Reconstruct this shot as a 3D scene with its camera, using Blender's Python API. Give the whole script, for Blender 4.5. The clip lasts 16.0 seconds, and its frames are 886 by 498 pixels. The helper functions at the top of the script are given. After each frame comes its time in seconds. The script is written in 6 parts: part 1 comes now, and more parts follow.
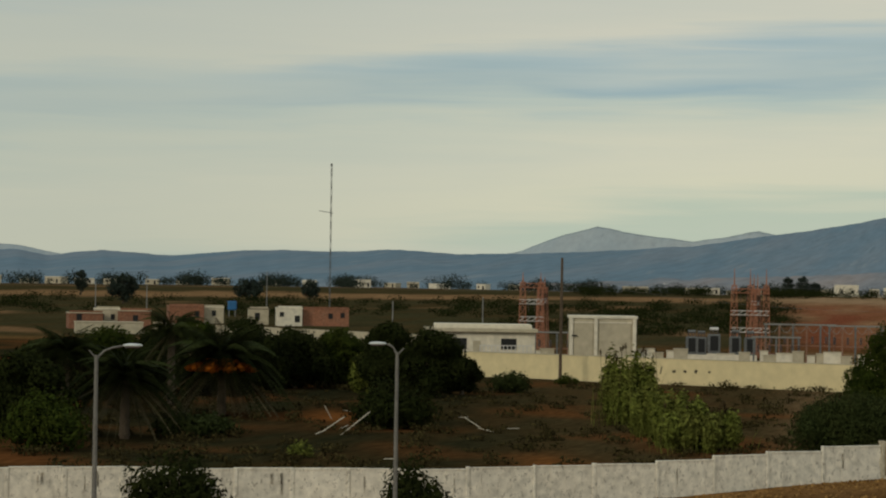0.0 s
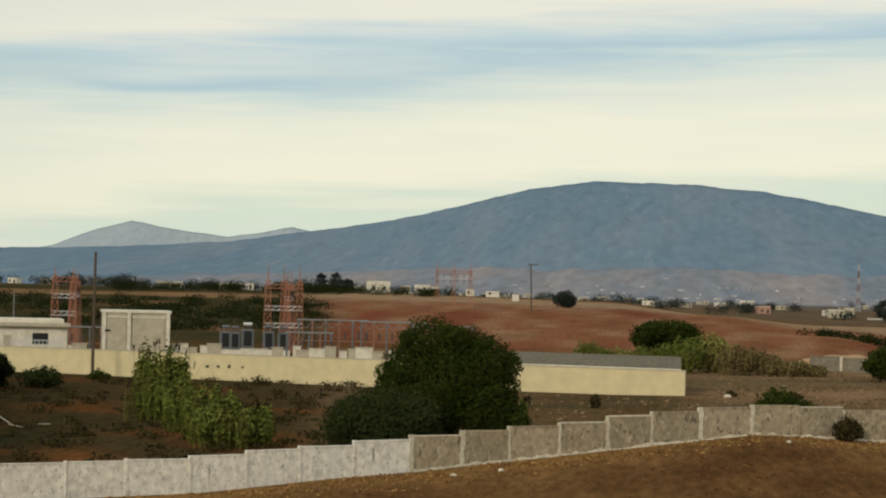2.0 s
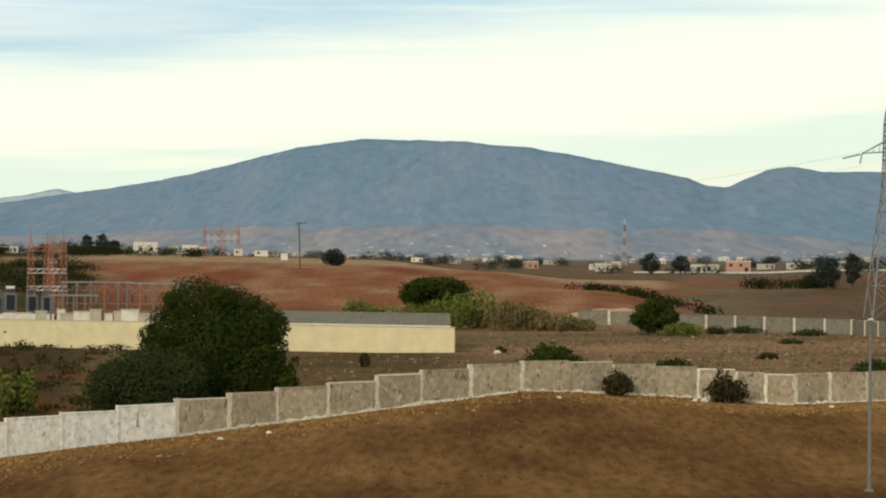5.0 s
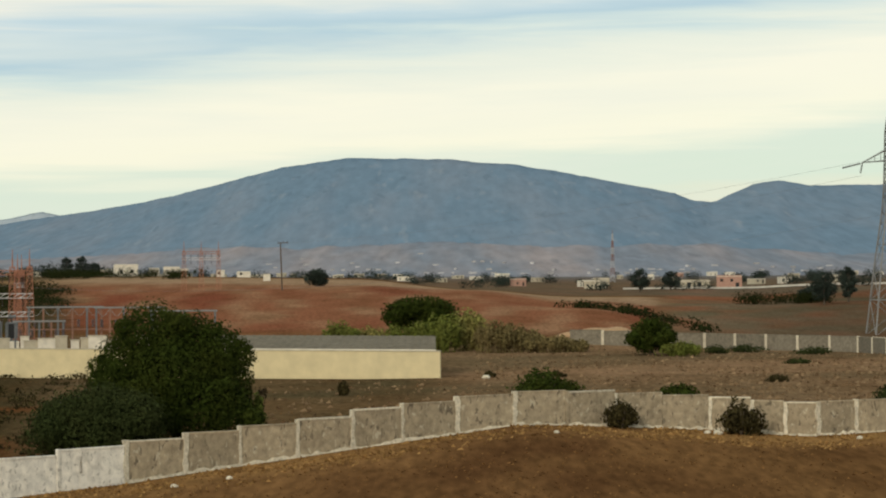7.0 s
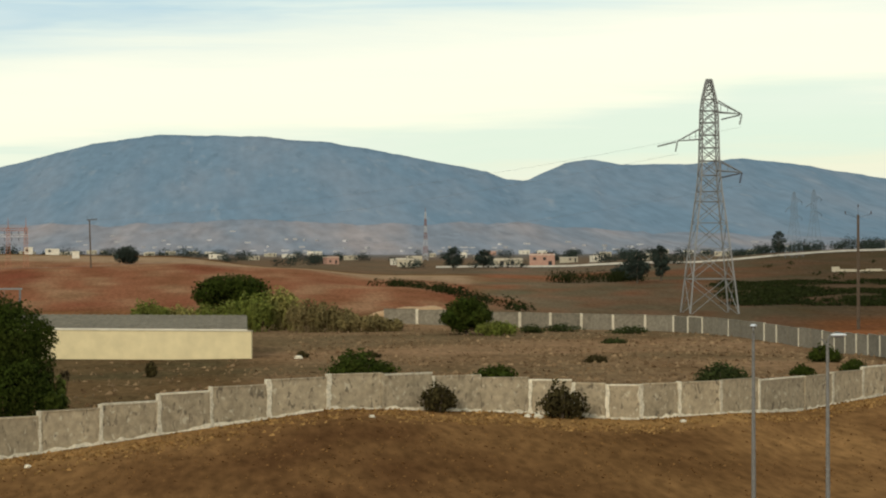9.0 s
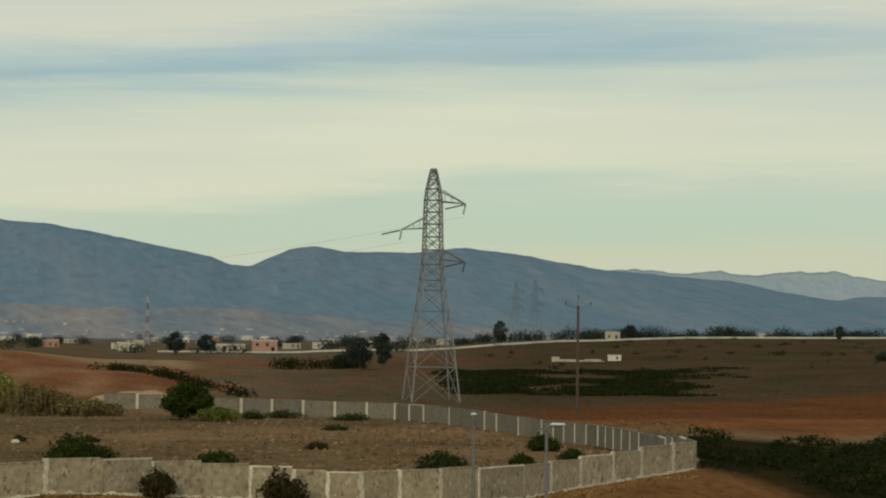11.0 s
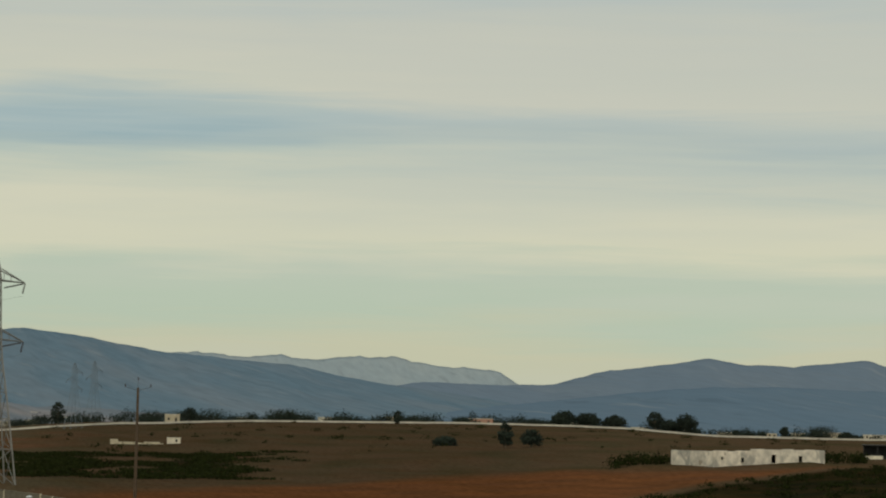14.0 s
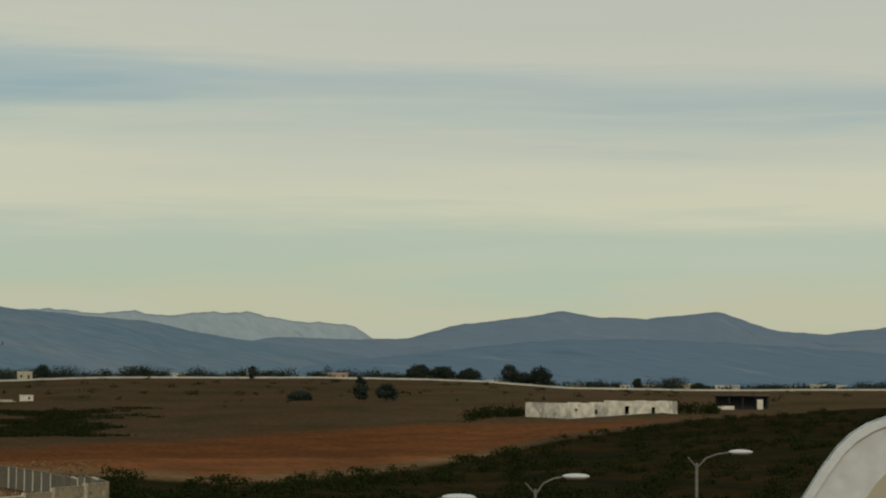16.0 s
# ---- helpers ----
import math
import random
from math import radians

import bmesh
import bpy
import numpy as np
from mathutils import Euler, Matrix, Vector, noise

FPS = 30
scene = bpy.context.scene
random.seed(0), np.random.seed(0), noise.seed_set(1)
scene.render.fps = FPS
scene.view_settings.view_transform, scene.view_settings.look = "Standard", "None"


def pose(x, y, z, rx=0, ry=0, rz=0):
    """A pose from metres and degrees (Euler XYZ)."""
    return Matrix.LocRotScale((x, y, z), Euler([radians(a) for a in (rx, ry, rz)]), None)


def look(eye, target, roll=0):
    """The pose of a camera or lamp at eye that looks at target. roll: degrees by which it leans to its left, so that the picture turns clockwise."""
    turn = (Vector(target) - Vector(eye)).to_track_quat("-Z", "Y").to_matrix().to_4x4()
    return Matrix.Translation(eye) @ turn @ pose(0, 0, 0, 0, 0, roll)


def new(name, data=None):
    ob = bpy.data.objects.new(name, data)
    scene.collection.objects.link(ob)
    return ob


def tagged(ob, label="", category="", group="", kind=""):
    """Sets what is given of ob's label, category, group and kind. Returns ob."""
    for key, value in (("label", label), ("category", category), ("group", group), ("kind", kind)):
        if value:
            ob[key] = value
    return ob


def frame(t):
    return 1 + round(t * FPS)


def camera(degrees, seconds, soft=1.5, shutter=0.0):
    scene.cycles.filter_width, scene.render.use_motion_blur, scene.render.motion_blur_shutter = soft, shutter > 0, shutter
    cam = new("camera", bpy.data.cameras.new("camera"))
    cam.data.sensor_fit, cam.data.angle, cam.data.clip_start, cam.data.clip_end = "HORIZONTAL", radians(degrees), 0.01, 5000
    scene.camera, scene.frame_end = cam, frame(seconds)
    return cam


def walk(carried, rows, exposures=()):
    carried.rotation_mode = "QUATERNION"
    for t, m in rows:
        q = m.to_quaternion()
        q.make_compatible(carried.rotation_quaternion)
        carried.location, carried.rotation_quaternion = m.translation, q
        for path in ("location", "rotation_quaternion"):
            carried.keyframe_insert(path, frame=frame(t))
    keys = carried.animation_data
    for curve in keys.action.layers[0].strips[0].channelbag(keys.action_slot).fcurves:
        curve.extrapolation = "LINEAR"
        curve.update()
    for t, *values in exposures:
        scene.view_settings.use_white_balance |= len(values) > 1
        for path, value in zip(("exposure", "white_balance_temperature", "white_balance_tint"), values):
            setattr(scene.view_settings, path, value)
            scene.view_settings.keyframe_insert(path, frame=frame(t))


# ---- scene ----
cam = camera(20.35, 16.0, soft=2.1)
EYE = 11.2
# seconds, x, y, pitch, heading (clockwise from +y), roll
PATH = [
    (0.0, -0.42, -24.00, 0.791, -16.152, 0.87),
    (0.5, -0.42, -24.00, 0.853, -13.393, 0.96),
    (1.0, -0.42, -24.00, 0.818, -10.280, 1.17),
    (1.5, -0.42, -24.00, 1.155, -7.283, 1.42),
    (2.0, -0.42, -24.00, 0.877, -5.378, 1.28),
    (2.5, -0.42, -24.00, 0.528, -2.934, 1.19),
    (3.0, -0.42, -24.00, 0.056, -1.589, 1.03),
    (3.5, -0.42, -24.00, -0.111, -0.908, 0.97),
    (4.0, -0.42, -24.00, -0.441, 0.197, 0.68),
    (4.2, -0.42, -24.00, -0.351, 0.202, 0.64),
    (6.3, -0.18, -10.08, 0.156, -0.101, -0.11),
    (6.5, -0.14, -8.16, 0.192, 0.083, -0.27),
    (7.0, -0.09, -5.28, 0.413, 0.307, -0.32),
    (7.5, -0.03, -1.44, 0.556, 1.311, -0.14),
    (8.0, 0.00, 0.00, 0.364, 2.565, -0.13),
    (8.2, 0.00, 0.00, 0.050, 3.060, -0.10),
    (10.3, 0.00, 0.00, -0.132, 8.024, 0.07),
    (10.5, 0.00, 0.00, 0.110, 8.871, 0.25),
    (11.0, 0.00, 0.00, 1.920, 11.049, 0.70),
    (11.5, 0.00, 0.00, 3.084, 12.662, 0.88),
    (12.0, 0.00, 0.00, 3.401, 13.529, 1.32),
    (12.5, 0.00, 0.00, 3.834, 16.233, 1.71),
    (13.0, 0.00, 0.00, 3.921, 18.761, 1.73),
    (13.5, 0.00, 0.00, 4.039, 20.916, 1.66),
    (14.0, 0.00, 0.00, 4.008, 21.163, 1.20),
    (14.5, 0.00, 0.00, 4.090, 21.113, 1.00),
    (15.0, 0.00, 0.00, 3.952, 21.865, 0.79),
    (15.5, 0.00, 0.00, 3.935, 22.850, 0.63),
    (16.0, 0.00, 0.00, 3.000, 24.572, 0.64),
]
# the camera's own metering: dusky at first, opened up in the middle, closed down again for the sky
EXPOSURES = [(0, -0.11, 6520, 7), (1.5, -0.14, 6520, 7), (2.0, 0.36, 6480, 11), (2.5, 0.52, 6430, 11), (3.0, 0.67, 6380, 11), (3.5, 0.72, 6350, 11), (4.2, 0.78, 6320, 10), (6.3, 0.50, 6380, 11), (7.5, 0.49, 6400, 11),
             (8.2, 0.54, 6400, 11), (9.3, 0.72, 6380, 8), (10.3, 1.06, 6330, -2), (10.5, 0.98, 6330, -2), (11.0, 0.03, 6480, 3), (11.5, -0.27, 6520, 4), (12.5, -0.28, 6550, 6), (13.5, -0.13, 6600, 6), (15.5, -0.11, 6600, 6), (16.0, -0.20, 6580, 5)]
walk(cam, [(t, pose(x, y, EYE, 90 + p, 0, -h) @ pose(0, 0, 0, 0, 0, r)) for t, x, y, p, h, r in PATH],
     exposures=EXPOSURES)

# ---- world and sun ----
world = bpy.data.worlds.new("sky")
scene.world = world
world.use_nodes = True
wn, wl = world.node_tree.nodes, world.node_tree.links
wn.clear()
SUN_AZ, SUN_EL = 205.0, 24.0          # degrees: heading clockwise from +y, height


def wnode(kind, **values):
    nd = wn.new(kind)
    for key, value in values.items():
        nd.inputs[key].default_value = value
    return nd


def wmath(op, a, b=None, c=None):
    nd = wn.new("ShaderNodeMath")
    nd.operation = op
    for i, v in enumerate((a, b, c)):
        if v is None:
            continue
        if isinstance(v, (int, float)):
            nd.inputs[i].default_value = v
        else:
            wl.new(v, nd.inputs[i])
    return nd.outputs[0]


sky = wn.new("ShaderNodeTexSky")
sky.sky_type, sky.sun_disc = "NISHITA", False
sky.sun_elevation, sky.sun_rotation = radians(SUN_EL), radians(SUN_AZ)
co = wn.new("ShaderNodeTexCoord")
sep = wn.new("ShaderNodeSeparateXYZ")
wl.new(co.outputs["Generated"], sep.inputs[0])
el_deg = wmath("MULTIPLY", wmath("ARCSINE", sep.outputs[2]), 57.2958)
az_deg = wmath("MULTIPLY", wmath("ARCTAN2", sep.outputs[0], sep.outputs[1]), 57.2958)
comb = wn.new("ShaderNodeCombineXYZ")
wl.new(wmath("MULTIPLY", az_deg, 0.045), comb.inputs[0])
wl.new(wmath("MULTIPLY", el_deg, 0.42), comb.inputs[1])
streak = wnode("ShaderNodeTexNoise", Scale=1.0, Detail=3.5, Roughness=0.5, Distortion=0.6)
wl.new(comb.outputs[0], streak.inputs["Vector"])
comb2 = wn.new("ShaderNodeCombineXYZ")
wl.new(wmath("MULTIPLY", az_deg, 0.13), comb2.inputs[0])
wl.new(wmath("MULTIPLY", el_deg, 2.1), comb2.inputs[1])
wisp = wnode("ShaderNodeTexNoise", Scale=1.0, Detail=5.0, Roughness=0.6, Distortion=0.4)
wl.new(comb2.outputs[0], wisp.inputs["Vector"])
# the cloud bands climb a little to the east and are frayed by the streaks
band = wmath("MULTIPLY_ADD", wmath("MINIMUM", az_deg, 12.0), -0.075, el_deg)
band = wmath("ADD", band, wmath("MULTIPLY", wmath("SUBTRACT", streak.outputs[0], 0.5), 2.6))
band = wmath("ADD", band, wmath("MULTIPLY", wmath("SUBTRACT", wisp.outputs[0], 0.5), 1.6))
ramp = wn.new("ShaderNodeValToRGB")
wl.new(wmath("DIVIDE", band, 18.0), ramp.inputs[0])
stops = [(-1, (.565, .57, .43)), (0.7, (.585, .578, .43)), (1.5, (.495, .575, .465)), (2.2, (.51, .578, .475)), (2.9, (.69, .668, .515)), (3.9, (.69, .665, .525)), (4.7, (.59, .61, .51)),
         (5.15, (.47, .545, .505)), (5.6, (.335, .445, .48)), (6.1, (.41, .50, .515)), (6.8, (.66, .635, .525)), (8.0, (.60, .598, .52)), (9.5, (.44, .52, .545)), (14, (.44, .515, .55))]
els = ramp.color_ramp.elements
while len(els) < len(stops):
    els.new(0.5)
for e, (p, c) in zip(els, stops):
    e.position, e.color = max(0, p / 18), (*c, 1)
veil = wnode("ShaderNodeTexNoise", Scale=1.0, Detail=4.0, Roughness=0.55)
comb3 = wn.new("ShaderNodeCombineXYZ")
wl.new(wmath("MULTIPLY", az_deg, 0.07), comb3.inputs[0])
wl.new(wmath("MULTIPLY_ADD", az_deg, -0.02, wmath("MULTIPLY", el_deg, 0.75)), comb3.inputs[1])
wl.new(comb3.outputs[0], veil.inputs["Vector"])
veil_ramp = wn.new("ShaderNodeMapRange")
veil_ramp.inputs[1].default_value, veil_ramp.inputs[2].default_value, veil_ramp.inputs[3].default_value, veil_ramp.inputs[4].default_value = 0.44, 0.70, 0.0, 0.55
wl.new(veil.outputs[0], veil_ramp.inputs[0])
veiled = wn.new("ShaderNodeMix")
veiled.data_type = "RGBA"
wl.new(veil_ramp.outputs[0], veiled.inputs[0])
wl.new(ramp.outputs[0], veiled.inputs[6])
veiled.inputs[7].default_value = (.585, .60, .51, 1)
thin = wn.new("ShaderNodeMix")
thin.data_type = "RGBA"
east_fade, high_fade = wn.new("ShaderNodeMapRange"), wn.new("ShaderNodeMapRange")
for nd, src, lo, hi in ((east_fade, az_deg, 15.0, 22.0), (high_fade, el_deg, 4.6, 5.6)):
    nd.interpolation_type = "SMOOTHSTEP"
    nd.inputs[1].default_value, nd.inputs[2].default_value = lo, hi
    wl.new(src, nd.inputs[0])
wl.new(wmath("MULTIPLY", wmath("MULTIPLY", east_fade.outputs[0], high_fade.outputs[0]), 0.45), thin.inputs[0])
wl.new(veiled.outputs[2], thin.inputs[6])
thin.inputs[7].default_value = (.575, .578, .515, 1)
west = wn.new("ShaderNodeMix")
west.data_type = "RGBA"
west_fade = wn.new("ShaderNodeMapRange")
west_fade.interpolation_type = "SMOOTHSTEP"
west_fade.inputs[1].default_value, west_fade.inputs[2].default_value, west_fade.inputs[4].default_value = -10.0, -26.0, 0.55
wl.new(az_deg, west_fade.inputs[0])
wl.new(west_fade.outputs[0], west.inputs[0])
wl.new(thin.outputs[2], west.inputs[6])
west.inputs[7].default_value = (.45, .485, .42, 1)
mixsky = wn.new("ShaderNodeMix")
mixsky.data_type = "RGBA"
mixsky.inputs[0].default_value = 0.93
skymul = wn.new("ShaderNodeVectorMath")
skymul.operation = "SCALE"
wl.new(sky.outputs[0], skymul.inputs[0])
skymul.inputs["Scale"].default_value = 0.10
wl.new(skymul.outputs[0], mixsky.inputs[6])
wl.new(west.outputs[2], mixsky.inputs[7])
bg = wnode("ShaderNodeBackground", Strength=1.0)
wl.new(mixsky.outputs[2], bg.inputs[0])
wo = wn.new("ShaderNodeOutputWorld")
wl.new(bg.outputs[0], wo.inputs[0])

sun_data = bpy.data.lights.new("sun", "SUN")
sun_data.energy, sun_data.angle, sun_data.color = 1.1, radians(11), (1.0, 0.90, 0.74)
sun = new("sun", sun_data)
sun.matrix_world = look((0, 0, 0), (-math.sin(radians(SUN_AZ)), -math.cos(radians(SUN_AZ)), -math.tan(radians(SUN_EL))))


# ---- materials ----
def material(name, colour, rough=0.85, second=None, scale=2.0, fine=25.0, amount=0.25, bump=0.3, metal=0.0, per_object=0.0, spec=0.3, per_island=0.0, streaks=0.0, attr=None, downhill=0.0, chips=None, along=0.0):
    m = bpy.data.materials.new(name)
    m.use_nodes = True
    n, l = m.node_tree.nodes, m.node_tree.links
    b = n["Principled BSDF"]
    b.inputs["Roughness"].default_value = rough
    b.inputs["Metallic"].default_value = metal
    b.inputs["Specular IOR Level"].default_value = spec
    tc = n.new("ShaderNodeTexCoord")
    big = n.new("ShaderNodeTexNoise")
    big.inputs["Scale"].default_value, big.inputs["Detail"].default_value = scale, 5
    small = n.new("ShaderNodeTexNoise")
    small.inputs["Scale"].default_value, small.inputs["Detail"].default_value = fine, 6
    geo = n.new("ShaderNodeNewGeometry")
    for t in (big, small):
        l.new(geo.outputs["Position"], t.inputs["Vector"])
    if downhill:
        mp = n.new("ShaderNodeMapping")
        mp.inputs["Scale"].default_value = (1, downhill, 1)
        amount *= 0.45
        l.new(geo.outputs["Position"], mp.inputs["Vector"])
        for t in (big, small):
            l.new(mp.outputs[0], t.inputs["Vector"])
    if along:
        mp = n.new("ShaderNodeMapping")
        mp.inputs["Scale"].default_value = (1, along, 1)
        l.new(geo.outputs["Position"], mp.inputs["Vector"])
        for t in (big, small):
            l.new(mp.outputs[0], t.inputs["Vector"])
    if streaks:
        mp = n.new("ShaderNodeMapping")
        mp.inputs["Scale"].default_value = (1, 1, 0.15)
        l.new(geo.outputs["Position"], mp.inputs["Vector"])
        l.new(mp.outputs[0], small.inputs["Vector"])
    mix = n.new("ShaderNodeMix")
    mix.data_type = "RGBA"
    base = mix.inputs[6]
    base.default_value = (*colour, 1)
    if attr:
        at = n.new("ShaderNodeAttribute")
        at.attribute_name = attr
        l.new(at.outputs["Color"], base)
    sec = second or tuple(c * 0.55 for c in colour)
    mix.inputs[7].default_value = (*sec, 1)
    cr = n.new("ShaderNodeValToRGB")
    cr.color_ramp.elements[0].position, cr.color_ramp.elements[1].position = 0.42, 0.68
    l.new(big.outputs[0], cr.inputs[0])
    fac = n.new("ShaderNodeMath")
    fac.operation = "MULTIPLY"
    fac.inputs[1].default_value = min(1, amount * (8 if downhill else 1.5 if attr else 2.2))
    l.new(cr.outputs[0], fac.inputs[0])
    l.new(fac.outputs[0], mix.inputs[0])
    hsv = n.new("ShaderNodeHueSaturation")
    l.new(mix.outputs[2], hsv.inputs["Color"])
    val = n.new("ShaderNodeMapRange")
    val.inputs[1].default_value, val.inputs[2].default_value = 0.25, 0.75
    val.inputs[3].default_value, val.inputs[4].default_value = 1 - amount * 1.5, 1 + amount * 1.5
    l.new(small.outputs[0], val.inputs[0])
    out = val.outputs[0]
    for source, k in ((("ShaderNodeObjectInfo", "Random"), per_object), (("ShaderNodeNewGeometry", "Random Per Island"), per_island)):
        if k:
            info = n.new(source[0])
            mr = n.new("ShaderNodeMapRange")
            mr.inputs[3].default_value, mr.inputs[4].default_value = 1 - k, 1 + k
            l.new(info.outputs[source[1]], mr.inputs[0])
            mu = n.new("ShaderNodeMath")
            mu.operation = "MULTIPLY"
            l.new(out, mu.inputs[0])
            l.new(mr.outputs[0], mu.inputs[1])
            out = mu.outputs[0]
    l.new(out, hsv.inputs["Value"])
    final = hsv.outputs[0]
    for sc, lo, hi, colour_2, most in chips or ():
        t = n.new("ShaderNodeTexNoise")
        t.inputs["Scale"].default_value, t.inputs["Detail"].default_value, t.inputs["Distortion"].default_value = sc, 3, 0.8
        run = n.new("ShaderNodeMapping")
        run.inputs["Scale"].default_value = (1, 1, .6)
        l.new(geo.outputs["Position"], run.inputs["Vector"])
        l.new(run.outputs[0], t.inputs["Vector"])
        mr = n.new("ShaderNodeMapRange")
        mr.inputs[1].default_value, mr.inputs[2].default_value, mr.inputs[4].default_value = lo, hi, most
        l.new(t.outputs[0], mr.inputs[0])
        mx = n.new("ShaderNodeMix")
        mx.data_type = "RGBA"
        l.new(mr.outputs[0], mx.inputs[0])
        l.new(final, mx.inputs[6])
        mx.inputs[7].default_value = (*colour_2, 1)
        final = mx.outputs[2]
    l.new(final, b.inputs["Base Color"])
    if bump:
        bp = n.new("ShaderNodeBump")
        bp.inputs["Strength"].default_value, bp.inputs["Distance"].default_value = bump, 0.05
        l.new(small.outputs[0], bp.inputs["Height"])
        l.new(bp.outputs[0], b.inputs["Normal"])
    return m


GROUND = material("earth", (0.14, 0.09, 0.05), 1.0, second=(0.075, 0.036, 0.013), scale=0.16, fine=1.9, amount=0.24, bump=0.3, spec=0.0, attr="soil", along=0.22)
LEAF = material("leaf_dark", (0.026, 0.037, 0.006), 0.8, second=(0.044, 0.050, 0.009), scale=0.5, fine=2, amount=0.25, bump=0, per_island=0.2, spec=0.02)
LEAF_OLIVE = material("leaf_olive", (0.030, 0.039, 0.012), 0.8, second=(0.040, 0.044, 0.014), scale=0.5, fine=2, amount=0.25, bump=0, per_island=0.2, spec=0.02)
LEAF_DRY = material("leaf_scrub", (0.046, 0.037, 0.014), 0.9, second=(0.03, 0.024, 0.010), scale=1, fine=4, amount=0.3, bump=0, per_island=0.4, spec=0.02)
LEAF_CANE = material("leaf_cane", (0.20, 0.185, 0.05), 0.8, second=(0.20, 0.145, 0.055), scale=0.35, fine=2, amount=0.3, bump=0, per_island=0.45, spec=0.05)
CANE_TAN = material("withered_cane", (0.165, 0.125, 0.052), 0.85, second=(0.12, 0.10, 0.035), scale=.3, fine=2, amount=.3, bump=0, per_island=.35, spec=.03)
LEAF_LIGHT = material("leaf_reed", (0.108, 0.124, 0.024), 0.8, second=(0.125, 0.118, 0.032), scale=0.5, fine=3, amount=0.25, bump=0, per_island=0.35, spec=0.03)
# trees of the plain: bluish distance haze mixed into the green
LEAF_HAZY = material("leaf_hazy", (0.030, 0.039, 0.030), 0.9, scale=0.02, fine=0.3, amount=0.2, bump=0, per_island=0.3, spec=0.02)
BARK = material("bark", (0.10, 0.075, 0.05), 0.9, scale=2, fine=14, amount=0.3, bump=0.8)
WHITEWASH = material("whitewashed_concrete", (0.71, 0.655, 0.545), 0.9, second=(0.53, 0.50, 0.43), scale=0.9, fine=2.5, amount=0.16, bump=0.6, per_object=0.08,
                     chips=((6.5, 0.60, 0.66, (0.20, 0.17, 0.13), 0.6), (1.6, 0.60, 0.74, (0.36, 0.32, 0.26), 0.5)))
CONCRETE = material("bare_concrete", (0.345, 0.275, 0.175), 0.95, second=(0.25, 0.197, 0.122), scale=0.9, fine=3, amount=0.2, bump=0.8, per_object=0.13,
                    chips=((4.2, 0.61, 0.66, (0.56, 0.49, 0.35), 0.6), (3.0, 0.60, 0.67, (0.085, 0.066, 0.045), 0.75)))
CONCRETE_DARK = material("dark_weathered_concrete", (0.185, 0.160, 0.115), 0.95, second=(0.12, 0.10, 0.07), scale=0.6, fine=3, amount=0.2, bump=0.5, per_object=0.15)
MORTAR = material("pale_mortar", (0.60, 0.53, 0.39), 0.95, second=(0.40, 0.34, 0.24), scale=1.3, fine=6, amount=0.22, bump=0.7, per_object=0.15)
CREAM = material("cream_render", (0.64, 0.53, 0.30), 0.85, second=(0.54, 0.45, 0.27), scale=0.12, fine=0.9, amount=0.07, bump=0.1)
PLASTER = material("white_plaster", (0.68, 0.615, 0.485), 0.85, second=(0.50, 0.46, 0.38), scale=0.35, fine=1.2, amount=0.12, bump=0.1)
BEIGE = material("beige_block", (0.46, 0.40, 0.285), 0.9, second=(0.34, 0.30, 0.23), scale=0.3, fine=1.2, amount=0.12, bump=0.1)
BRICK = material("raw_brick", (0.24, 0.105, 0.06), 0.95, second=(0.20, 0.12, 0.08), scale=0.6, fine=3, amount=0.22, bump=0.3, per_object=0.2)
ROOF_GREY = material("grey_roof", (0.170, 0.143, 0.100), 0.95, second=(0.115, 0.098, 0.066), scale=0.3, fine=2, amount=0.25, bump=0.3, spec=0.05)
DARK = material("dark_opening", (0.015, 0.015, 0.015), 0.4, amount=0.1, bump=0)
STEEL = material("galvanised_steel", (0.235, 0.23, 0.215), 0.6, scale=1, fine=10, amount=0.12, bump=0.1, metal=0.3)
POLE_GREY = material("grey_pole_paint", (0.175, 0.165, 0.145), 0.6, scale=2, fine=12, amount=0.15, bump=0.1, metal=0.1)
RED_STEEL = material("red_painted_steel", (0.36, 0.150, 0.085), 0.8, second=(0.25, 0.125, 0.08), scale=0.5, fine=6, amount=0.2, bump=0.2)
RUST = material("rusty_steel", (0.24, 0.125, 0.08), 0.85, second=(0.15, 0.09, 0.065), scale=.8, fine=6, amount=.25, bump=.2)
WHITE_STEEL = material("white_painted_steel", (0.62, 0.60, 0.57), 0.6, scale=1, fine=8, amount=0.15, bump=0.1)
WOOD = material("weathered_wood_pole", (0.10, 0.07, 0.045), 0.9, scale=2, fine=9, amount=0.25, bump=0.5)
PALE_WOOD = material("pale_timber", (0.45, 0.40, 0.31), 0.85, scale=2, fine=9, amount=0.2, bump=0.3)
CERAMIC = material("brown_porcelain", (0.06, 0.04, 0.035), 0.35, amount=0.1, bump=0)
GREY_METAL = material("grey_metal_casing", (0.13, 0.135, 0.135), 0.6, scale=1, fine=5, amount=0.2, bump=0.1)
FRUIT = material("orange_fruit_stalks", (0.55, 0.15, 0.016), 0.8, second=(0.25, 0.07, 0.012), scale=1.5, fine=8, amount=0.3, bump=0.2, per_island=0.4, spec=.05)
PLUME = material("brown_plume", (0.07, 0.05, 0.025), 0.9, scale=2, fine=8, amount=0.2, bump=0, per_island=0.3, spec=.02)
FROND_DRY = material("dry_frond", (0.12, 0.10, 0.055), 0.9, scale=2, fine=8, amount=0.3, bump=0, spec=0.05)
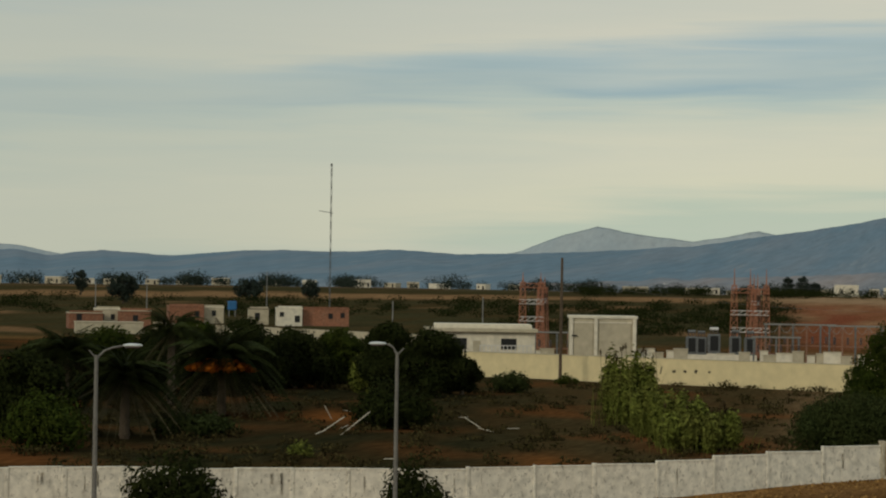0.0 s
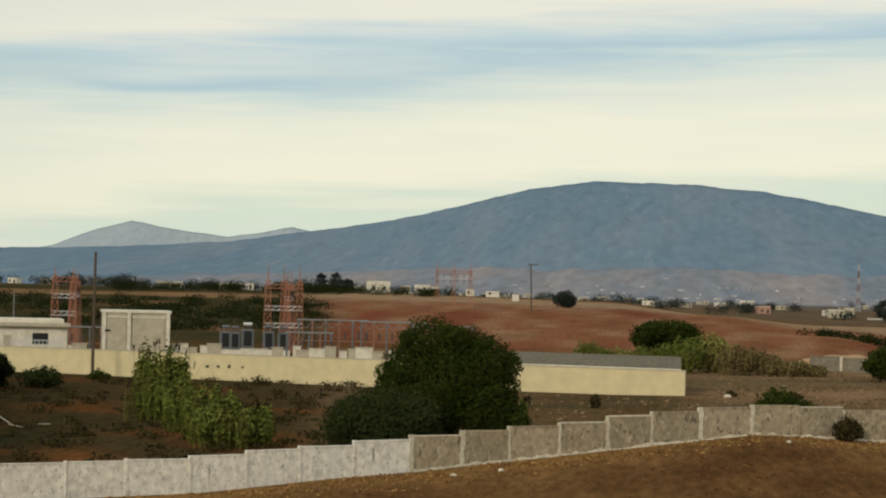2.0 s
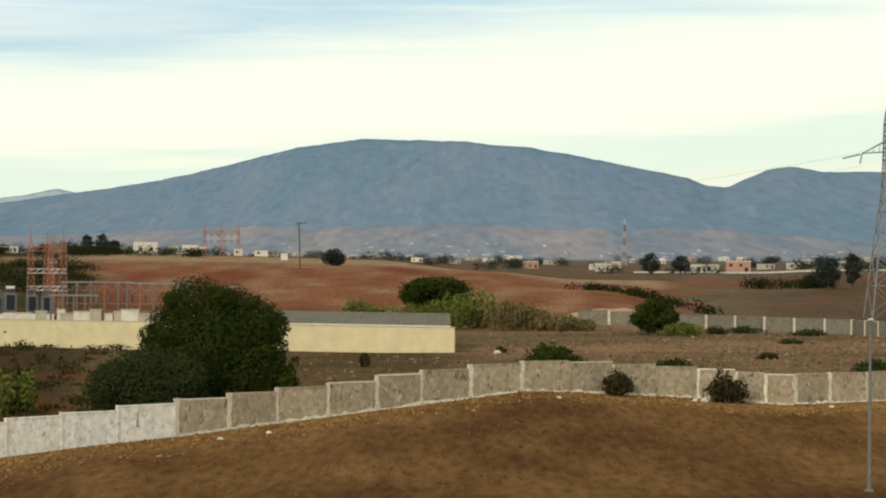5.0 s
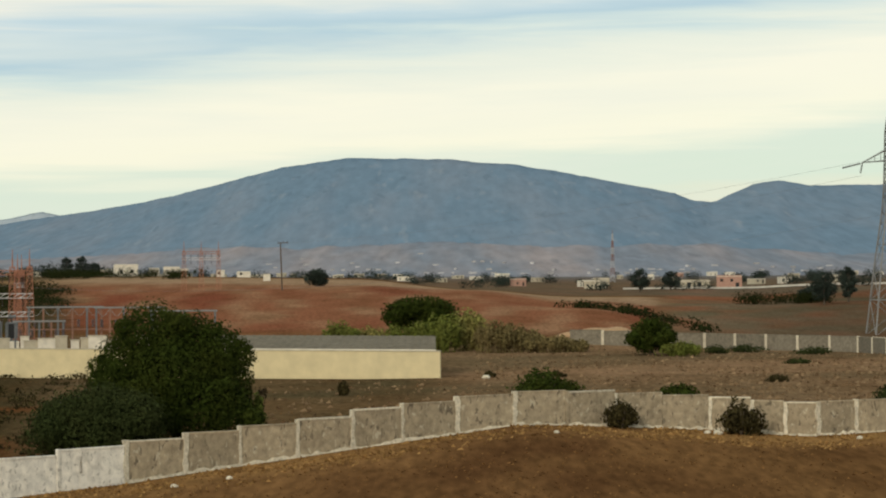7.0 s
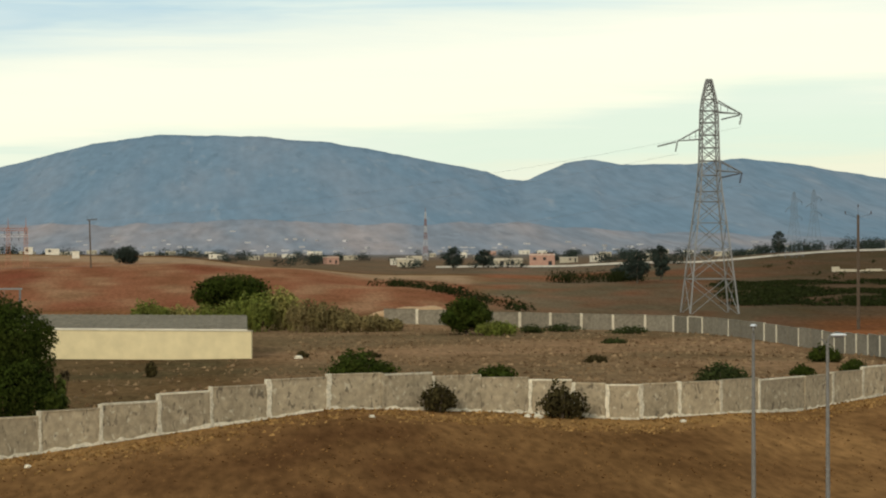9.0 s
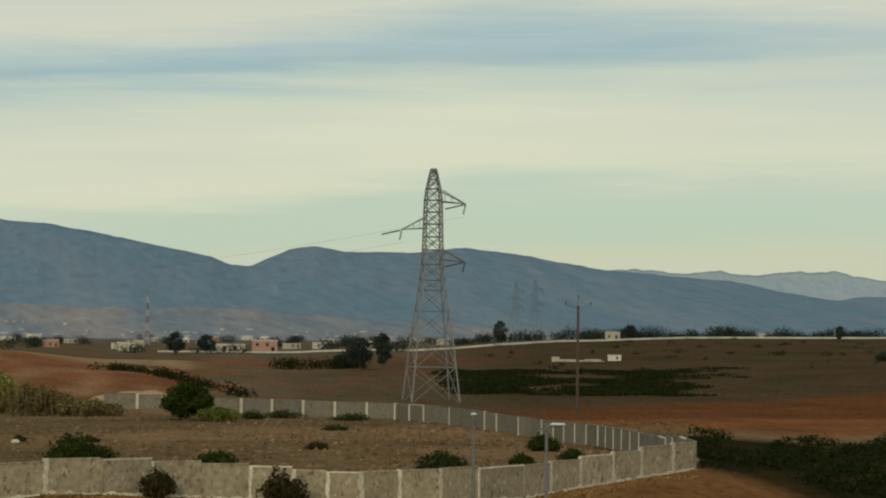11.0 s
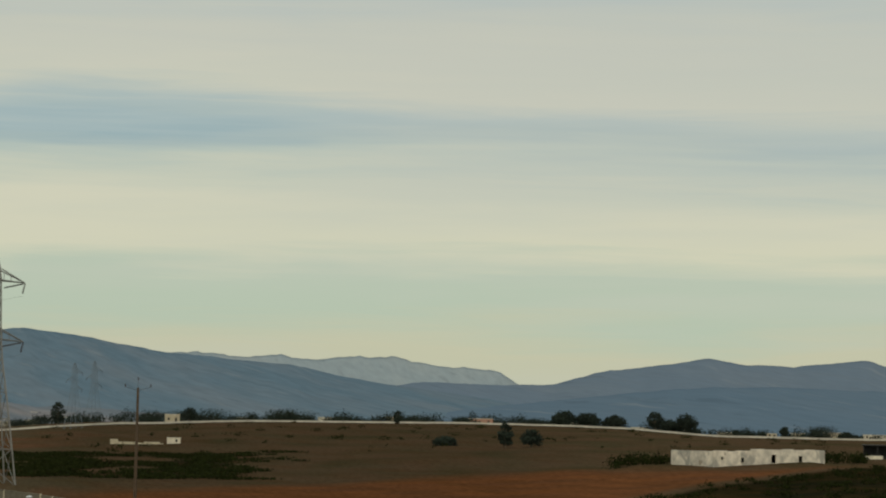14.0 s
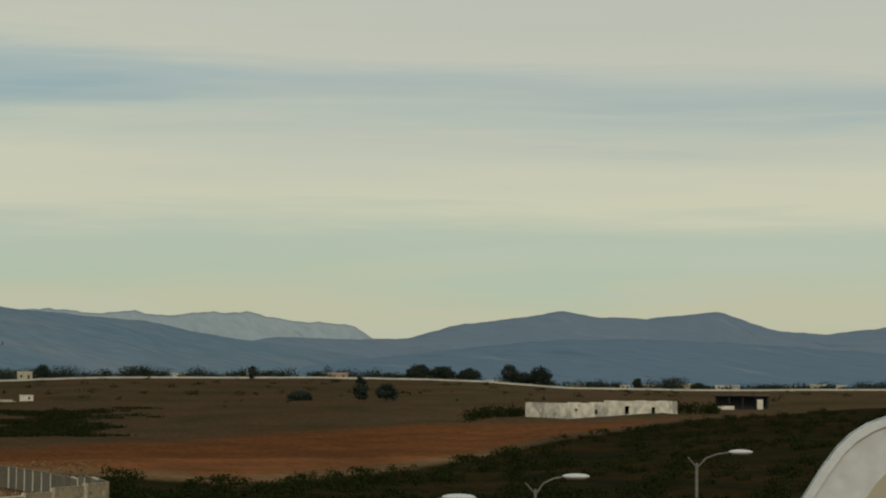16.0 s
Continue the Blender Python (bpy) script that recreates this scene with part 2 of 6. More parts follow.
# shade put into the leaf colour: darker copy for grove, palms, hedges and scrub
LEAF_SHADE = material("leaf_shade", (0.017, 0.022, 0.006), 0.85, second=(0.026, 0.028, 0.008), scale=0.4, fine=2, amount=0.2, bump=0, per_island=0.3, spec=0.02)
GUARD = material("pale_road_edge", (0.55, 0.51, 0.43), 0.9, scale=0.1, fine=0.6, amount=0.15, bump=0)
BLUE = material("blue_painted_sheet", (0.03, 0.13, 0.30), 0.6, scale=0.5, fine=4, amount=0.15, bump=0)
LAMP_WHITE = material("white_lamp_housing", (0.62, 0.63, 0.62), 0.35, scale=2, fine=15, amount=0.06, bump=0, spec=0.5)
ORANGE_WALL = material("salmon_render", (0.43, 0.25, 0.18), 0.9, scale=0.3, fine=3, amount=0.15, bump=0.1)


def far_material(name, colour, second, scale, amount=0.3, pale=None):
    """Distant slopes: haze put into the colour, forest and bare rock in patches."""
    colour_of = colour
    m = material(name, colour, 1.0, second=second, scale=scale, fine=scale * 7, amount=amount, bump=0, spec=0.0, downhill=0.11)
    # bare rock scars and small dark woods
    n, l = m.node_tree.nodes, m.node_tree.links
    b = n["Principled BSDF"]
    source = b.inputs["Base Color"].links[0].from_socket
    geo, mp = n.new("ShaderNodeNewGeometry"), n.new("ShaderNodeMapping")
    mp.inputs["Scale"].default_value = (1, 0.11, 0.7)
    l.new(geo.outputs["Position"], mp.inputs["Vector"])
    for k, (sc, lo, hi, colour, most) in enumerate(((0.045, 0.62, 0.74, pale or (0.32, 0.33, 0.34), 0.35), (0.05, 0.64, 0.70, tuple(c * 0.6 for c in colour_of), 0.32))):
        t = n.new("ShaderNodeTexNoise")
        t.inputs["Scale"].default_value, t.inputs["Detail"].default_value = sc, 4
        l.new(mp.outputs[0], t.inputs["Vector"])
        mr = n.new("ShaderNodeMapRange")
        mr.inputs[1].default_value, mr.inputs[2].default_value, mr.inputs[4].default_value = lo, hi, most
        l.new(t.outputs[0], mr.inputs[0])
        mx = n.new("ShaderNodeMix")
        mx.data_type = "RGBA"
        l.new(mr.outputs[0], mx.inputs[0])
        l.new(source, mx.inputs[6])
        mx.inputs[7].default_value = (*colour, 1)
        source = mx.outputs[2]
    l.new(source, b.inputs["Base Color"])
    return m


# blue distance haze is part of these base colours, palest for the farthest
MOUNT = far_material("hazy_far_slope", (0.150, 0.214, 0.272), (0.214, 0.243, 0.280), 0.010, 0.17)
MOUNT_FAR = far_material("hazy_farther_slope", (0.180, 0.228, 0.290), (0.220, 0.248, 0.285), 0.012, 0.10)
MOUNT_NEAR = far_material("hazy_wooded_slope", (0.146, 0.205, 0.272), (0.172, 0.218, 0.272), 0.012, 0.10)
MOUNT_PALE = far_material("haziest_slope", (0.325, 0.372, 0.40), (0.40, 0.42, 0.42), 0.014, 0.12)
FOOT = far_material("hazy_foothill", (0.195, 0.215, 0.245), (0.30, 0.258, 0.248), 0.012, 0.26)


# ---- helpers ----
# The place is laid out by heading and distance. The west half is paced out from the far end of the
# camera's line (BACK), where it is seen from; the east half from its near end, the origin.
BACK_AZ, BACK, REACH = 1.0, 24.0, 1.197


def spot(az, d):
    bx, by = -BACK * math.sin(radians(BACK_AZ)), -BACK * math.cos(radians(BACK_AZ))
    x, y = d * math.sin(radians(az)), d * math.cos(radians(az))
    k = min(1, max(0, (6.0 - az) / 17.0))
    k = k * k * (3 - 2 * k) * min(1, max(0, (150 + az) / 90))
    if k == 0:
        return x, y
    a = math.degrees(math.atan2(x - bx, y - by)) * (1 - k) + (BACK_AZ + (az - BACK_AZ) / REACH) * k
    r = math.hypot(x - bx, y - by) * (1 - k) + d * REACH * k
    return bx + r * math.sin(radians(a)), by + r * math.cos(radians(a))


def lerp(table, v):
    if v <= table[0][0]:
        return table[0][1]
    for (a, p), (b, q) in zip(table, table[1:]):
        if v <= b:
            return p + (q - p) * (v - a) / (b - a)
    return table[-1][1]


def smooth(v):
    v = min(1, max(0, v))
    return v * v * (3 - 2 * v)


def part(name, bm, mat, parent=None, label=""):
    me = bpy.data.meshes.new(name)
    if isinstance(bm, bmesh.types.BMesh):
        bmesh.ops.recalc_face_normals(bm, faces=bm.faces)
        bm.to_mesh(me)
        bm.free()
    else:
        me.from_pydata(bm[0], [], bm[1])
    me.materials.append(mat)
    ob = new(name, me)
    if parent is not None:
        ob.parent = parent
    if label:
        ob["label"] = label
    return ob


def empty(name, x, y, z, turn=0.0, label="", category="", group=""):
    ob = new(name)
    ob.empty_display_size = 0.2
    ob.matrix_basis = pose(x, y, z, 0, 0, turn)
    return tagged(ob, label, category, group)


def box(bm, x0, x1, y0, y1, z0, z1, bevel=0.0):
    r = bmesh.ops.create_cube(bm, size=1.0, matrix=Matrix.LocRotScale(((x0 + x1) / 2, (y0 + y1) / 2, (z0 + z1) / 2), None, (x1 - x0, y1 - y0, z1 - z0)))
    if bevel:
        vs = set(r["verts"])
        bmesh.ops.bevel(bm, geom=[e for e in bm.edges if e.verts[0] in vs], offset=bevel, segments=1, affect="EDGES")
    return bm


def boxed(*a, bevel=0.0):
    return box(bmesh.new(), *a, bevel=bevel)


def rod(bm, a, b, r0, r1=None, n=6):
    a, b = Vector(a), Vector(b)
    d = b - a
    q = d.to_track_quat("Z", "Y").to_matrix().to_4x4()
    bmesh.ops.create_cone(bm, cap_ends=True, segments=n, radius1=r0, radius2=r0 if r1 is None else r1, depth=d.length,
                          matrix=Matrix.Translation((a + b) / 2) @ q)
    return bm


def tube(bm, pts, r, n=4):
    """One bent bar of even thickness through the points."""
    rings = []
    for i, p in enumerate(pts):
        d = (Vector(pts[min(i + 1, len(pts) - 1)]) - Vector(pts[max(i - 1, 0)])).normalized()
        u = d.orthogonal().normalized() if i == 0 else (u - d * u.dot(d)).normalized()
        w = d.cross(u)
        rings.append([bm.verts.new(Vector(p) + (u * math.cos(6.2832 * k / n) + w * math.sin(6.2832 * k / n)) * r) for k in range(n)])
    for a, b in zip(rings, rings[1:]):
        for k in range(n):
            bm.faces.new((a[k], a[(k + 1) % n], b[(k + 1) % n], b[k]))
    bm.faces.new(rings[0][::-1])
    bm.faces.new(rings[-1])
    return bm


def leaves(blobs, n, size, rng, hollow=0.55):
    """Many small leaf sprays spread through overlapping lumps: verts and faces. A lump is x, y, z, rx, ry, rz."""
    vol = np.array([b[3] * b[4] * b[5] for b in blobs]) ** 0.75
    pick = rng.choice(len(blobs), n, p=vol / vol.sum())
    bl = np.array(blobs)[pick]
    d = rng.normal(size=(n, 3))
    d /= np.linalg.norm(d, axis=1)[:, None]
    rad = (hollow + (1 - hollow) * rng.random(n) ** 0.6)[:, None] * (1 + 0.16 * rng.normal(size=(n, 1)).clip(-1, 1.0))
    c = bl[:, :3] + d * rad * bl[:, 3:]
    s = size * (0.6 + 0.8 * rng.random((n, 1)))
    u = np.cross(d, rng.normal(size=(n, 3))) + 0.35 * rng.normal(size=(n, 3))
    u /= np.linalg.norm(u, axis=1)[:, None]
    v = np.cross(u, d + 0.55 * rng.normal(size=(n, 3)))
    v /= np.linalg.norm(v, axis=1)[:, None]
    w = np.cross(u, v) * 0.25
    quad = np.stack([c - u * s, c - v * s * 0.45 + w * s, c + u * s, c + v * s * 0.45 + w * s], 1).reshape(-1, 3)
    return [tuple(p) for p in quad.tolist()], [(4 * i, 4 * i + 1, 4 * i + 2, 4 * i + 3) for i in range(n)]


# ---- land ----
WALL_D = [(-36, 106), (-31, 108), (-20, 110), (-13, 115), (-7.3, 122), (-2, 129), (2, 135.5), (5, 140.5), (7, 141.5), (9, 140), (11.5, 145), (14, 157), (16.9, 170)]
WALL_Z = [(-36, -0.6), (-31, -0.6), (-20, -0.7), (-13.2, -0.55), (-10.2, -0.1), (-7.3, 0.15), (-4.6, 0.7), (-2, 1.3), (0.6, 1.75), (2, 2.1), (3.2, 2.0), (5, 1.67), (7, 1.4),
          (9, 1.2), (11.5, 1.25), (13, 0.95), (14.2, 1.3), (16.9, 2.0)]
LAND_D = [200, 250, 330, 450]
LAND = [(-180, [0, 0, 0, 0]),
        (-60, [0.5, 1, 2.5, 4.5]),
        (-35, [0.2, 0.5, 1, 2]),
        (-22, [0.2, 0.1, 0.6, 2]),
        (-15, [0.1, 0, 0.4, 2.4]),
        (-9, [0, 0, 0.6, 3]),
        (-2, [0.4, 0, 0.4, 3]),
        (1, [0.8, 0.2, 0.5, 3.2]),
        (3.5, [1, 0.4, 0.6, 2.6]),
        (6.5, [1.2, 0.6, 0.2, 0.5]),
        (10, [1.5, 0.8, -0.1, 0.3]),
        (14, [1.5, 0.2, -0.3, 0.4]),
        (18, [0.6, 0.2, 0.2, 0.6]),
        (22, [0.2, 0.1, 0.4, 2]),
        (25, [0.2, 0.3, 1, 3.2]),
        (28, [0.8, 1.4, 2.6, 4.2]),
        (31, [1.5, 2.6, 4.2, 5]),
        (36, [2.2, 3.8, 5.6, 6.6]),
        (60, [1, 2, 4, 6]),
        (180, [0, 0, 0, 0])]
HILL_D = [600, 800, 1000]
HILLS = [(-180, [0, 0, 0]),
         (-60, [6.5, 8, 7]),
         (-35, [5, 8.5, 8]),
         (-22, [5.4, 9, 8.5]),
         (-15, [6, 8.6, 7.5]),
         (-9, [6.6, 8.3, 6]),
         (-2, [6.3, 7.4, 4.5]),
         (1, [5, 3.5, 2]),
         (3.5, [2, 1.4, 1.2]),
         (6.5, [0.8, 1.2, 2]),
         (10, [1.2, 2.4, 4.5]),
         (14, [1.6, 5, 8.8]),
         (18, [2.6, 7, 10.3]),
         (22, [4.2, 7.2, 10.6]),
         (25, [5, 7.5, 10.2]),
         (28, [5.4, 6.6, 7.6]),
         (31, [5.8, 6.6, 7.4]),
         (36, [7.2, 8, 8.2]),
         (60, [7, 8, 8]),
         (180, [0, 0, 0])]


def land_row(table, az):
    for (a, p), (b, q) in zip(table, table[1:]):
        if az <= b:
            k = smooth((az - a) / (b - a))
            return [u + (v - u) * k for u, v in zip(p, q)]
    return table[-1][1]


def height(az, d):
    wd, wz = lerp(WALL_D, az), lerp(WALL_Z, az)
    fade = smooth((abs(az + 8) - 45) / 30)
    wz *= 1 - fade
    rows = [(0, -0.3), (wd * 0.72, -0.35 + 0.35 * wz), (wd * 0.93, wz), (wd * 1.08, wz)] + list(zip(LAND_D, land_row(LAND, az)))
    hills = land_row(HILLS, az)
    rows += list(zip(HILL_D, hills)) + [(1600, 0.5 * hills[2] + 0.6), (2500, 2.0), (4900, 1.5)]
    rows = [r for r in rows if r[0] <= wd * 1.08 or r[0] > wd * 1.16]
    z = lerp(rows, d)
    z += 0.7 * smooth((d - 438) / 9) * smooth((485 - d) / 28) * smooth((az - 25.2) / .6) * smooth((30.4 - az) / .8)
    x, y = spot(az, d)
    z += 0.35 * smooth((d - 180) / 300) * noise.noise((x / 60, y / 60, 3.1)) + 0.10 * noise.noise((x / 9, y / 9, 7.7)) * smooth((d - 40) / 60)
    return z


def blend(a, b, k):
    k = min(1, max(0, k))
    return tuple(u + (v - u) * k for u, v in zip(a, b))


def soil(az, d):
    """What grows or lies at a place: the bare or covered soil's colour, haze and dimming included."""
    x, y = spot(az, d)
    n1, n2 = noise.noise((x / 38, y / 38, 0.3)), noise.noise((x / 11, y / 11, 5.2))
    n3 = noise.noise((az * 0.9, d / 55, 2.0))
    wd = lerp(WALL_D, az)
    brown, straw, tan, red = (0.092, 0.043, 0.017), (0.215, 0.112, 0.042), (0.235, 0.140, 0.075), (0.220, 0.090, 0.046)
    scrub, dark, pale, olive = (0.029, 0.029, 0.012), (0.016, 0.017, 0.009), (0.32, 0.22, 0.13), (0.072, 0.062, 0.032)
    n4 = noise.noise((x / 30, y / 5, 8.8))
    c = blend(brown, straw, 0.33 + n1 * 0.8 + n2 * 0.6 + n4 * 0.05 + .45 * noise.noise((x / 3.5, y / 9, 1.5)))
    if d < wd:
        c = blend(c, straw, smooth((d - wd + 16) / 14) * 0.6)
        c = blend(c, (0.30, 0.165, 0.058), smooth((d - wd + 9) / 6) * smooth(.55 + n1 + n2) * .8)
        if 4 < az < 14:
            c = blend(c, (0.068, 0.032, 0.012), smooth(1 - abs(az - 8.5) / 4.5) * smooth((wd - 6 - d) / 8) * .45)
        if az > 14:
            c = blend(c, (0.19, 0.085, 0.035), smooth((az - 14) / 3) * 0.7)
    elif d < 340:
        c = blend(tan, (0.16, 0.100, 0.052), 0.4 + n2 * .8 + n4 * .7)
        c = blend(c, olive, smooth(0.4 + n1 * 1.2) * 0.5)
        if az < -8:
            # west waste ground dimmed: darkness around the grove is put into the soil colour
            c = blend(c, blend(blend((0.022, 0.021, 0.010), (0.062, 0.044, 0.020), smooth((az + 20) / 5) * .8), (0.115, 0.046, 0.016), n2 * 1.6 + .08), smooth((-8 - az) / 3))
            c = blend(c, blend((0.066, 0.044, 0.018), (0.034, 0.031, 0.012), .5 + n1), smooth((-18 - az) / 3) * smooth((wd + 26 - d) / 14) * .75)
            rust = math.exp(-((az + 16.6) / 1.0) ** 2 - ((d - 132) / 11) ** 2) + .8 * math.exp(-((az + 22.6) / .7) ** 2 - ((d - 176) / 10) ** 2)
            c = blend(c, (0.20, 0.072, 0.020), rust * (.75 + n2))
        elif az < 1:
            c = blend(c, blend((0.115, 0.072, 0.034), (0.080, 0.058, 0.028), .5 + n1 + n2), smooth((1 - az) / 1.5) * smooth((238 - d) / 10))
    if 335 < d < 760 and -15 < az < 5.8:
        k = smooth((d - 335) / 40) * smooth((az + 15) / 3) * smooth((5.8 - az) / 0.8)
        hill = blend(red, (0.27, 0.145, 0.078), smooth(n3 * 1.5 + 0.25 + n2 * .6))
        hill = blend(hill, (0.16, 0.045, 0.024), smooth(noise.noise((az * .5, d / 140, 6)) * 2.2) * .7)
        hill = blend(hill, pale, smooth((d - 570 - 40 * n3) / 90) * 0.8)
        if az < -8:
            hill = blend(hill, dark, smooth((-9.4 - az) / 1.1 + n2 * .8 + n4 * .5) * smooth((600 - d) / 30 + n2) * 0.9)
        c = blend(c, hill, k)
    if d >= 335 and az < -9:
        slope = blend((0.038, 0.036, 0.016), (0.055, 0.046, 0.022), 0.5 + n2)
        slope = blend(slope, (0.17, 0.10, 0.05), smooth(noise.noise((az * .35, d / 34, 3.7)) * 3 - .55))
        slope = blend(slope, (0.26, 0.15, 0.075), smooth(1.3 - abs(d - 665 - 20 * n3) / 40) * .85)
        c = blend(c, slope, smooth((-9 - az) / 2.5) * smooth((d - 335) / 30))
    if d >= 340 and az >= 5:
        c = blend(c, blend(blend((0.165, 0.115, 0.07), (0.12, 0.095, 0.055), .5 + n1), red, 0.12 + n3 * 1.1 + smooth(1 - abs(d - 760) / 90) * .7), smooth((az - 5) / 1))
        if az > 10.5:
            east = blend(blend(olive, (0.13, 0.087, 0.052), 0.35 + n1), (0.128, 0.080, 0.048), 0.5 + n3)
            c = blend(c, east, smooth((az - 10.5) / 3))
    if az > 12:
        row = lerp([(12, 300), (15, 290), (20, 260), (24, 300), (28, 370), (34, 500)], az)      # foot of the ploughed red field
        top = lerp([(12, 380), (15, 395), (19, 430), (24, 470), (28, 440), (34, 480)], az)
        k = smooth((d - row) / 25) * smooth((top - d) / 40) * smooth((az - 12) / 2)
        c = blend(c, blend((0.235, 0.088, 0.034), (0.17, 0.072, 0.034), 0.5 + n2), k)
        if d < row:
            c = blend(c, blend(dark, (0.028, 0.023, 0.010), 0.4 + n2 * 1.3), smooth((row - d) / 15) * smooth((d - lerp([(12, 300), (16.5, 172), (20, 135), (24, 110), (40, 90)], az)) / 12))
        k = smooth(1.4 - abs(d - 520) / 85) * smooth((17.6 - az) / 2) * smooth(0.95 + 2.2 * noise.noise((az * .6, d / 45, 6.1)))
        c = blend(c, (0.022, 0.019, 0.010), k * 0.85)
    # fields dimmed eastward: the closed-down exposure is put into the soil colour
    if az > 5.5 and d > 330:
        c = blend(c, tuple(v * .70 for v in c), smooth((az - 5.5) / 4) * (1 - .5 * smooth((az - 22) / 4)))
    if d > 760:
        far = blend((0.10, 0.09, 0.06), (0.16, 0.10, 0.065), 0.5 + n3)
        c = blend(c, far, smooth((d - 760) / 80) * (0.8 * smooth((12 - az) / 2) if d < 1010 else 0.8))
    # distance haze put into the ground colour: fades to grey past 1300 m
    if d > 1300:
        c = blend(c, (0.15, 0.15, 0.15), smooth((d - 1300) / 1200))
    return c


def build_land():
    azs = [-180 + 6 * i for i in range(24)] + [-36 + 0.3 * i for i in range(251)] + [39.5 + 6 * i for i in range(24)]
    azs = sorted(a for a in set(azs) if a < 180)
    ds = [55]
    while ds[-1] < 190:
        ds.append(ds[-1] + 1.6)
    while ds[-1] < 4900:
        ds.append(ds[-1] * 1.016)
    verts, faces, cols = [], [], []
    for d in ds:
        for a in azs:
            x, y = spot(a, d)
            verts.append((x, y, height(a, d)))
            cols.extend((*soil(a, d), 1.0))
    n = len(azs)
    for i in range(len(ds) - 1):
        for j in range(n):
            k = (j + 1) % n
            faces.append((i * n + j, i * n + k, (i + 1) * n + k, (i + 1) * n + j))
    # the hilltop below the camera closes the first ring
    rim = verts[:n]
    mx, my = 0.0, -10.0
    inner = list(range(n))
    for s in (0.8, 0.6, 0.4, 0.2):
        first = len(verts)
        for j, (x, y, z) in enumerate(rim):
            verts.append((mx + (x - mx) * s, my + (y - my) * s, -0.3 + (z + 0.3) * smooth(s)))
            cols.extend((*soil(azs[j], 55 * s + 2), 1.0))
        for j in range(n):
            k = (j + 1) % n
            faces.append((first + j, first + k, inner[k], inner[j]))
        inner = list(range(first, first + n))
    verts.append((mx, my, -0.3))
    cols.extend((*soil(0, 2), 1.0))
    for j in range(n):
        faces.append((len(verts) - 1, inner[(j + 1) % n], inner[j]))
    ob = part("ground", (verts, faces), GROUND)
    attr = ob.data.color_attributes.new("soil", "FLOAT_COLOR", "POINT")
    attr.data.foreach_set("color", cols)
    for p in ob.data.polygons:
        p.use_smooth = True
    return tagged(ob, "dry rolling farmland with brown and red ploughed fields", "ground", kind="structure")


build_land()


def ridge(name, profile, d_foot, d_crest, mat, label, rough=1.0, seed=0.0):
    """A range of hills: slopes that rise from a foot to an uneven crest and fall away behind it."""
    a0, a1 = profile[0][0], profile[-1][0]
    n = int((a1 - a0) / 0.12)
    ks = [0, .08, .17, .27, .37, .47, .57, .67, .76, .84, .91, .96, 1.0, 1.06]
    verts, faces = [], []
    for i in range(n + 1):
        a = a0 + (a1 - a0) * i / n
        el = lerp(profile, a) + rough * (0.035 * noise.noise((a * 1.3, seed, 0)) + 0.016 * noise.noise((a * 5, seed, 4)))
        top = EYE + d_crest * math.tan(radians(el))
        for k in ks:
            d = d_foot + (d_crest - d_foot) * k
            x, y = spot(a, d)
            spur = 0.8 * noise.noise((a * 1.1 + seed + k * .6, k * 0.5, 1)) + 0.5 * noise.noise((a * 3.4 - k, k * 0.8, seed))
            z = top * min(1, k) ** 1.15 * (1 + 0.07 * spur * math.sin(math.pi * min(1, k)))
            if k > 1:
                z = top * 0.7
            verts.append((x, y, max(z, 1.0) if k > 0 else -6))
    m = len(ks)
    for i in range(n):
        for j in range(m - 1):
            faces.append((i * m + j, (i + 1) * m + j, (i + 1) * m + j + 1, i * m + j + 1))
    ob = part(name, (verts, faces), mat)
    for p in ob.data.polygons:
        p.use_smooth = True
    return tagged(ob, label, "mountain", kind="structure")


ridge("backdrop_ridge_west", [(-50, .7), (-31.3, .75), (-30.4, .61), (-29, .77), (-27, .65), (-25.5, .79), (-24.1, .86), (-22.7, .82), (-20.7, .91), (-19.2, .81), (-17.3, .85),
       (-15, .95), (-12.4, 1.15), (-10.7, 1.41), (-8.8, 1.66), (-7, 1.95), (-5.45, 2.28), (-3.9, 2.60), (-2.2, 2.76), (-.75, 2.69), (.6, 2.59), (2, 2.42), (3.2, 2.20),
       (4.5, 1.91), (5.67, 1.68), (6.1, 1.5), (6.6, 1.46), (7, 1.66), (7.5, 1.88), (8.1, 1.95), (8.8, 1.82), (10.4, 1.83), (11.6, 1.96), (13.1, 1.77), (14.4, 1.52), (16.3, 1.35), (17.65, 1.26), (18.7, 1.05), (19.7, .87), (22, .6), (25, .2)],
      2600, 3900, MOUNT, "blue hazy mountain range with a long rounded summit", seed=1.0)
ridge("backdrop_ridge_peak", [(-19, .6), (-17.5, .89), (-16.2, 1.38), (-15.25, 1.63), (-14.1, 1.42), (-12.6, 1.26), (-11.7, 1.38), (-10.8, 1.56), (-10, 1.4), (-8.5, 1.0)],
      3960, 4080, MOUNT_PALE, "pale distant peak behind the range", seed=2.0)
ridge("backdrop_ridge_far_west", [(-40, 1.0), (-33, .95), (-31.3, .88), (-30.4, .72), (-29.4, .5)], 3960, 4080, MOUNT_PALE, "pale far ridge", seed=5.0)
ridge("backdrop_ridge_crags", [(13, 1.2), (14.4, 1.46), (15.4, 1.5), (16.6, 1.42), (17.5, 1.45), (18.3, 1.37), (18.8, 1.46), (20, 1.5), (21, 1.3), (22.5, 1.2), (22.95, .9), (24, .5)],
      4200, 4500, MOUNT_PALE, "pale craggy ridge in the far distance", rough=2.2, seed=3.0)
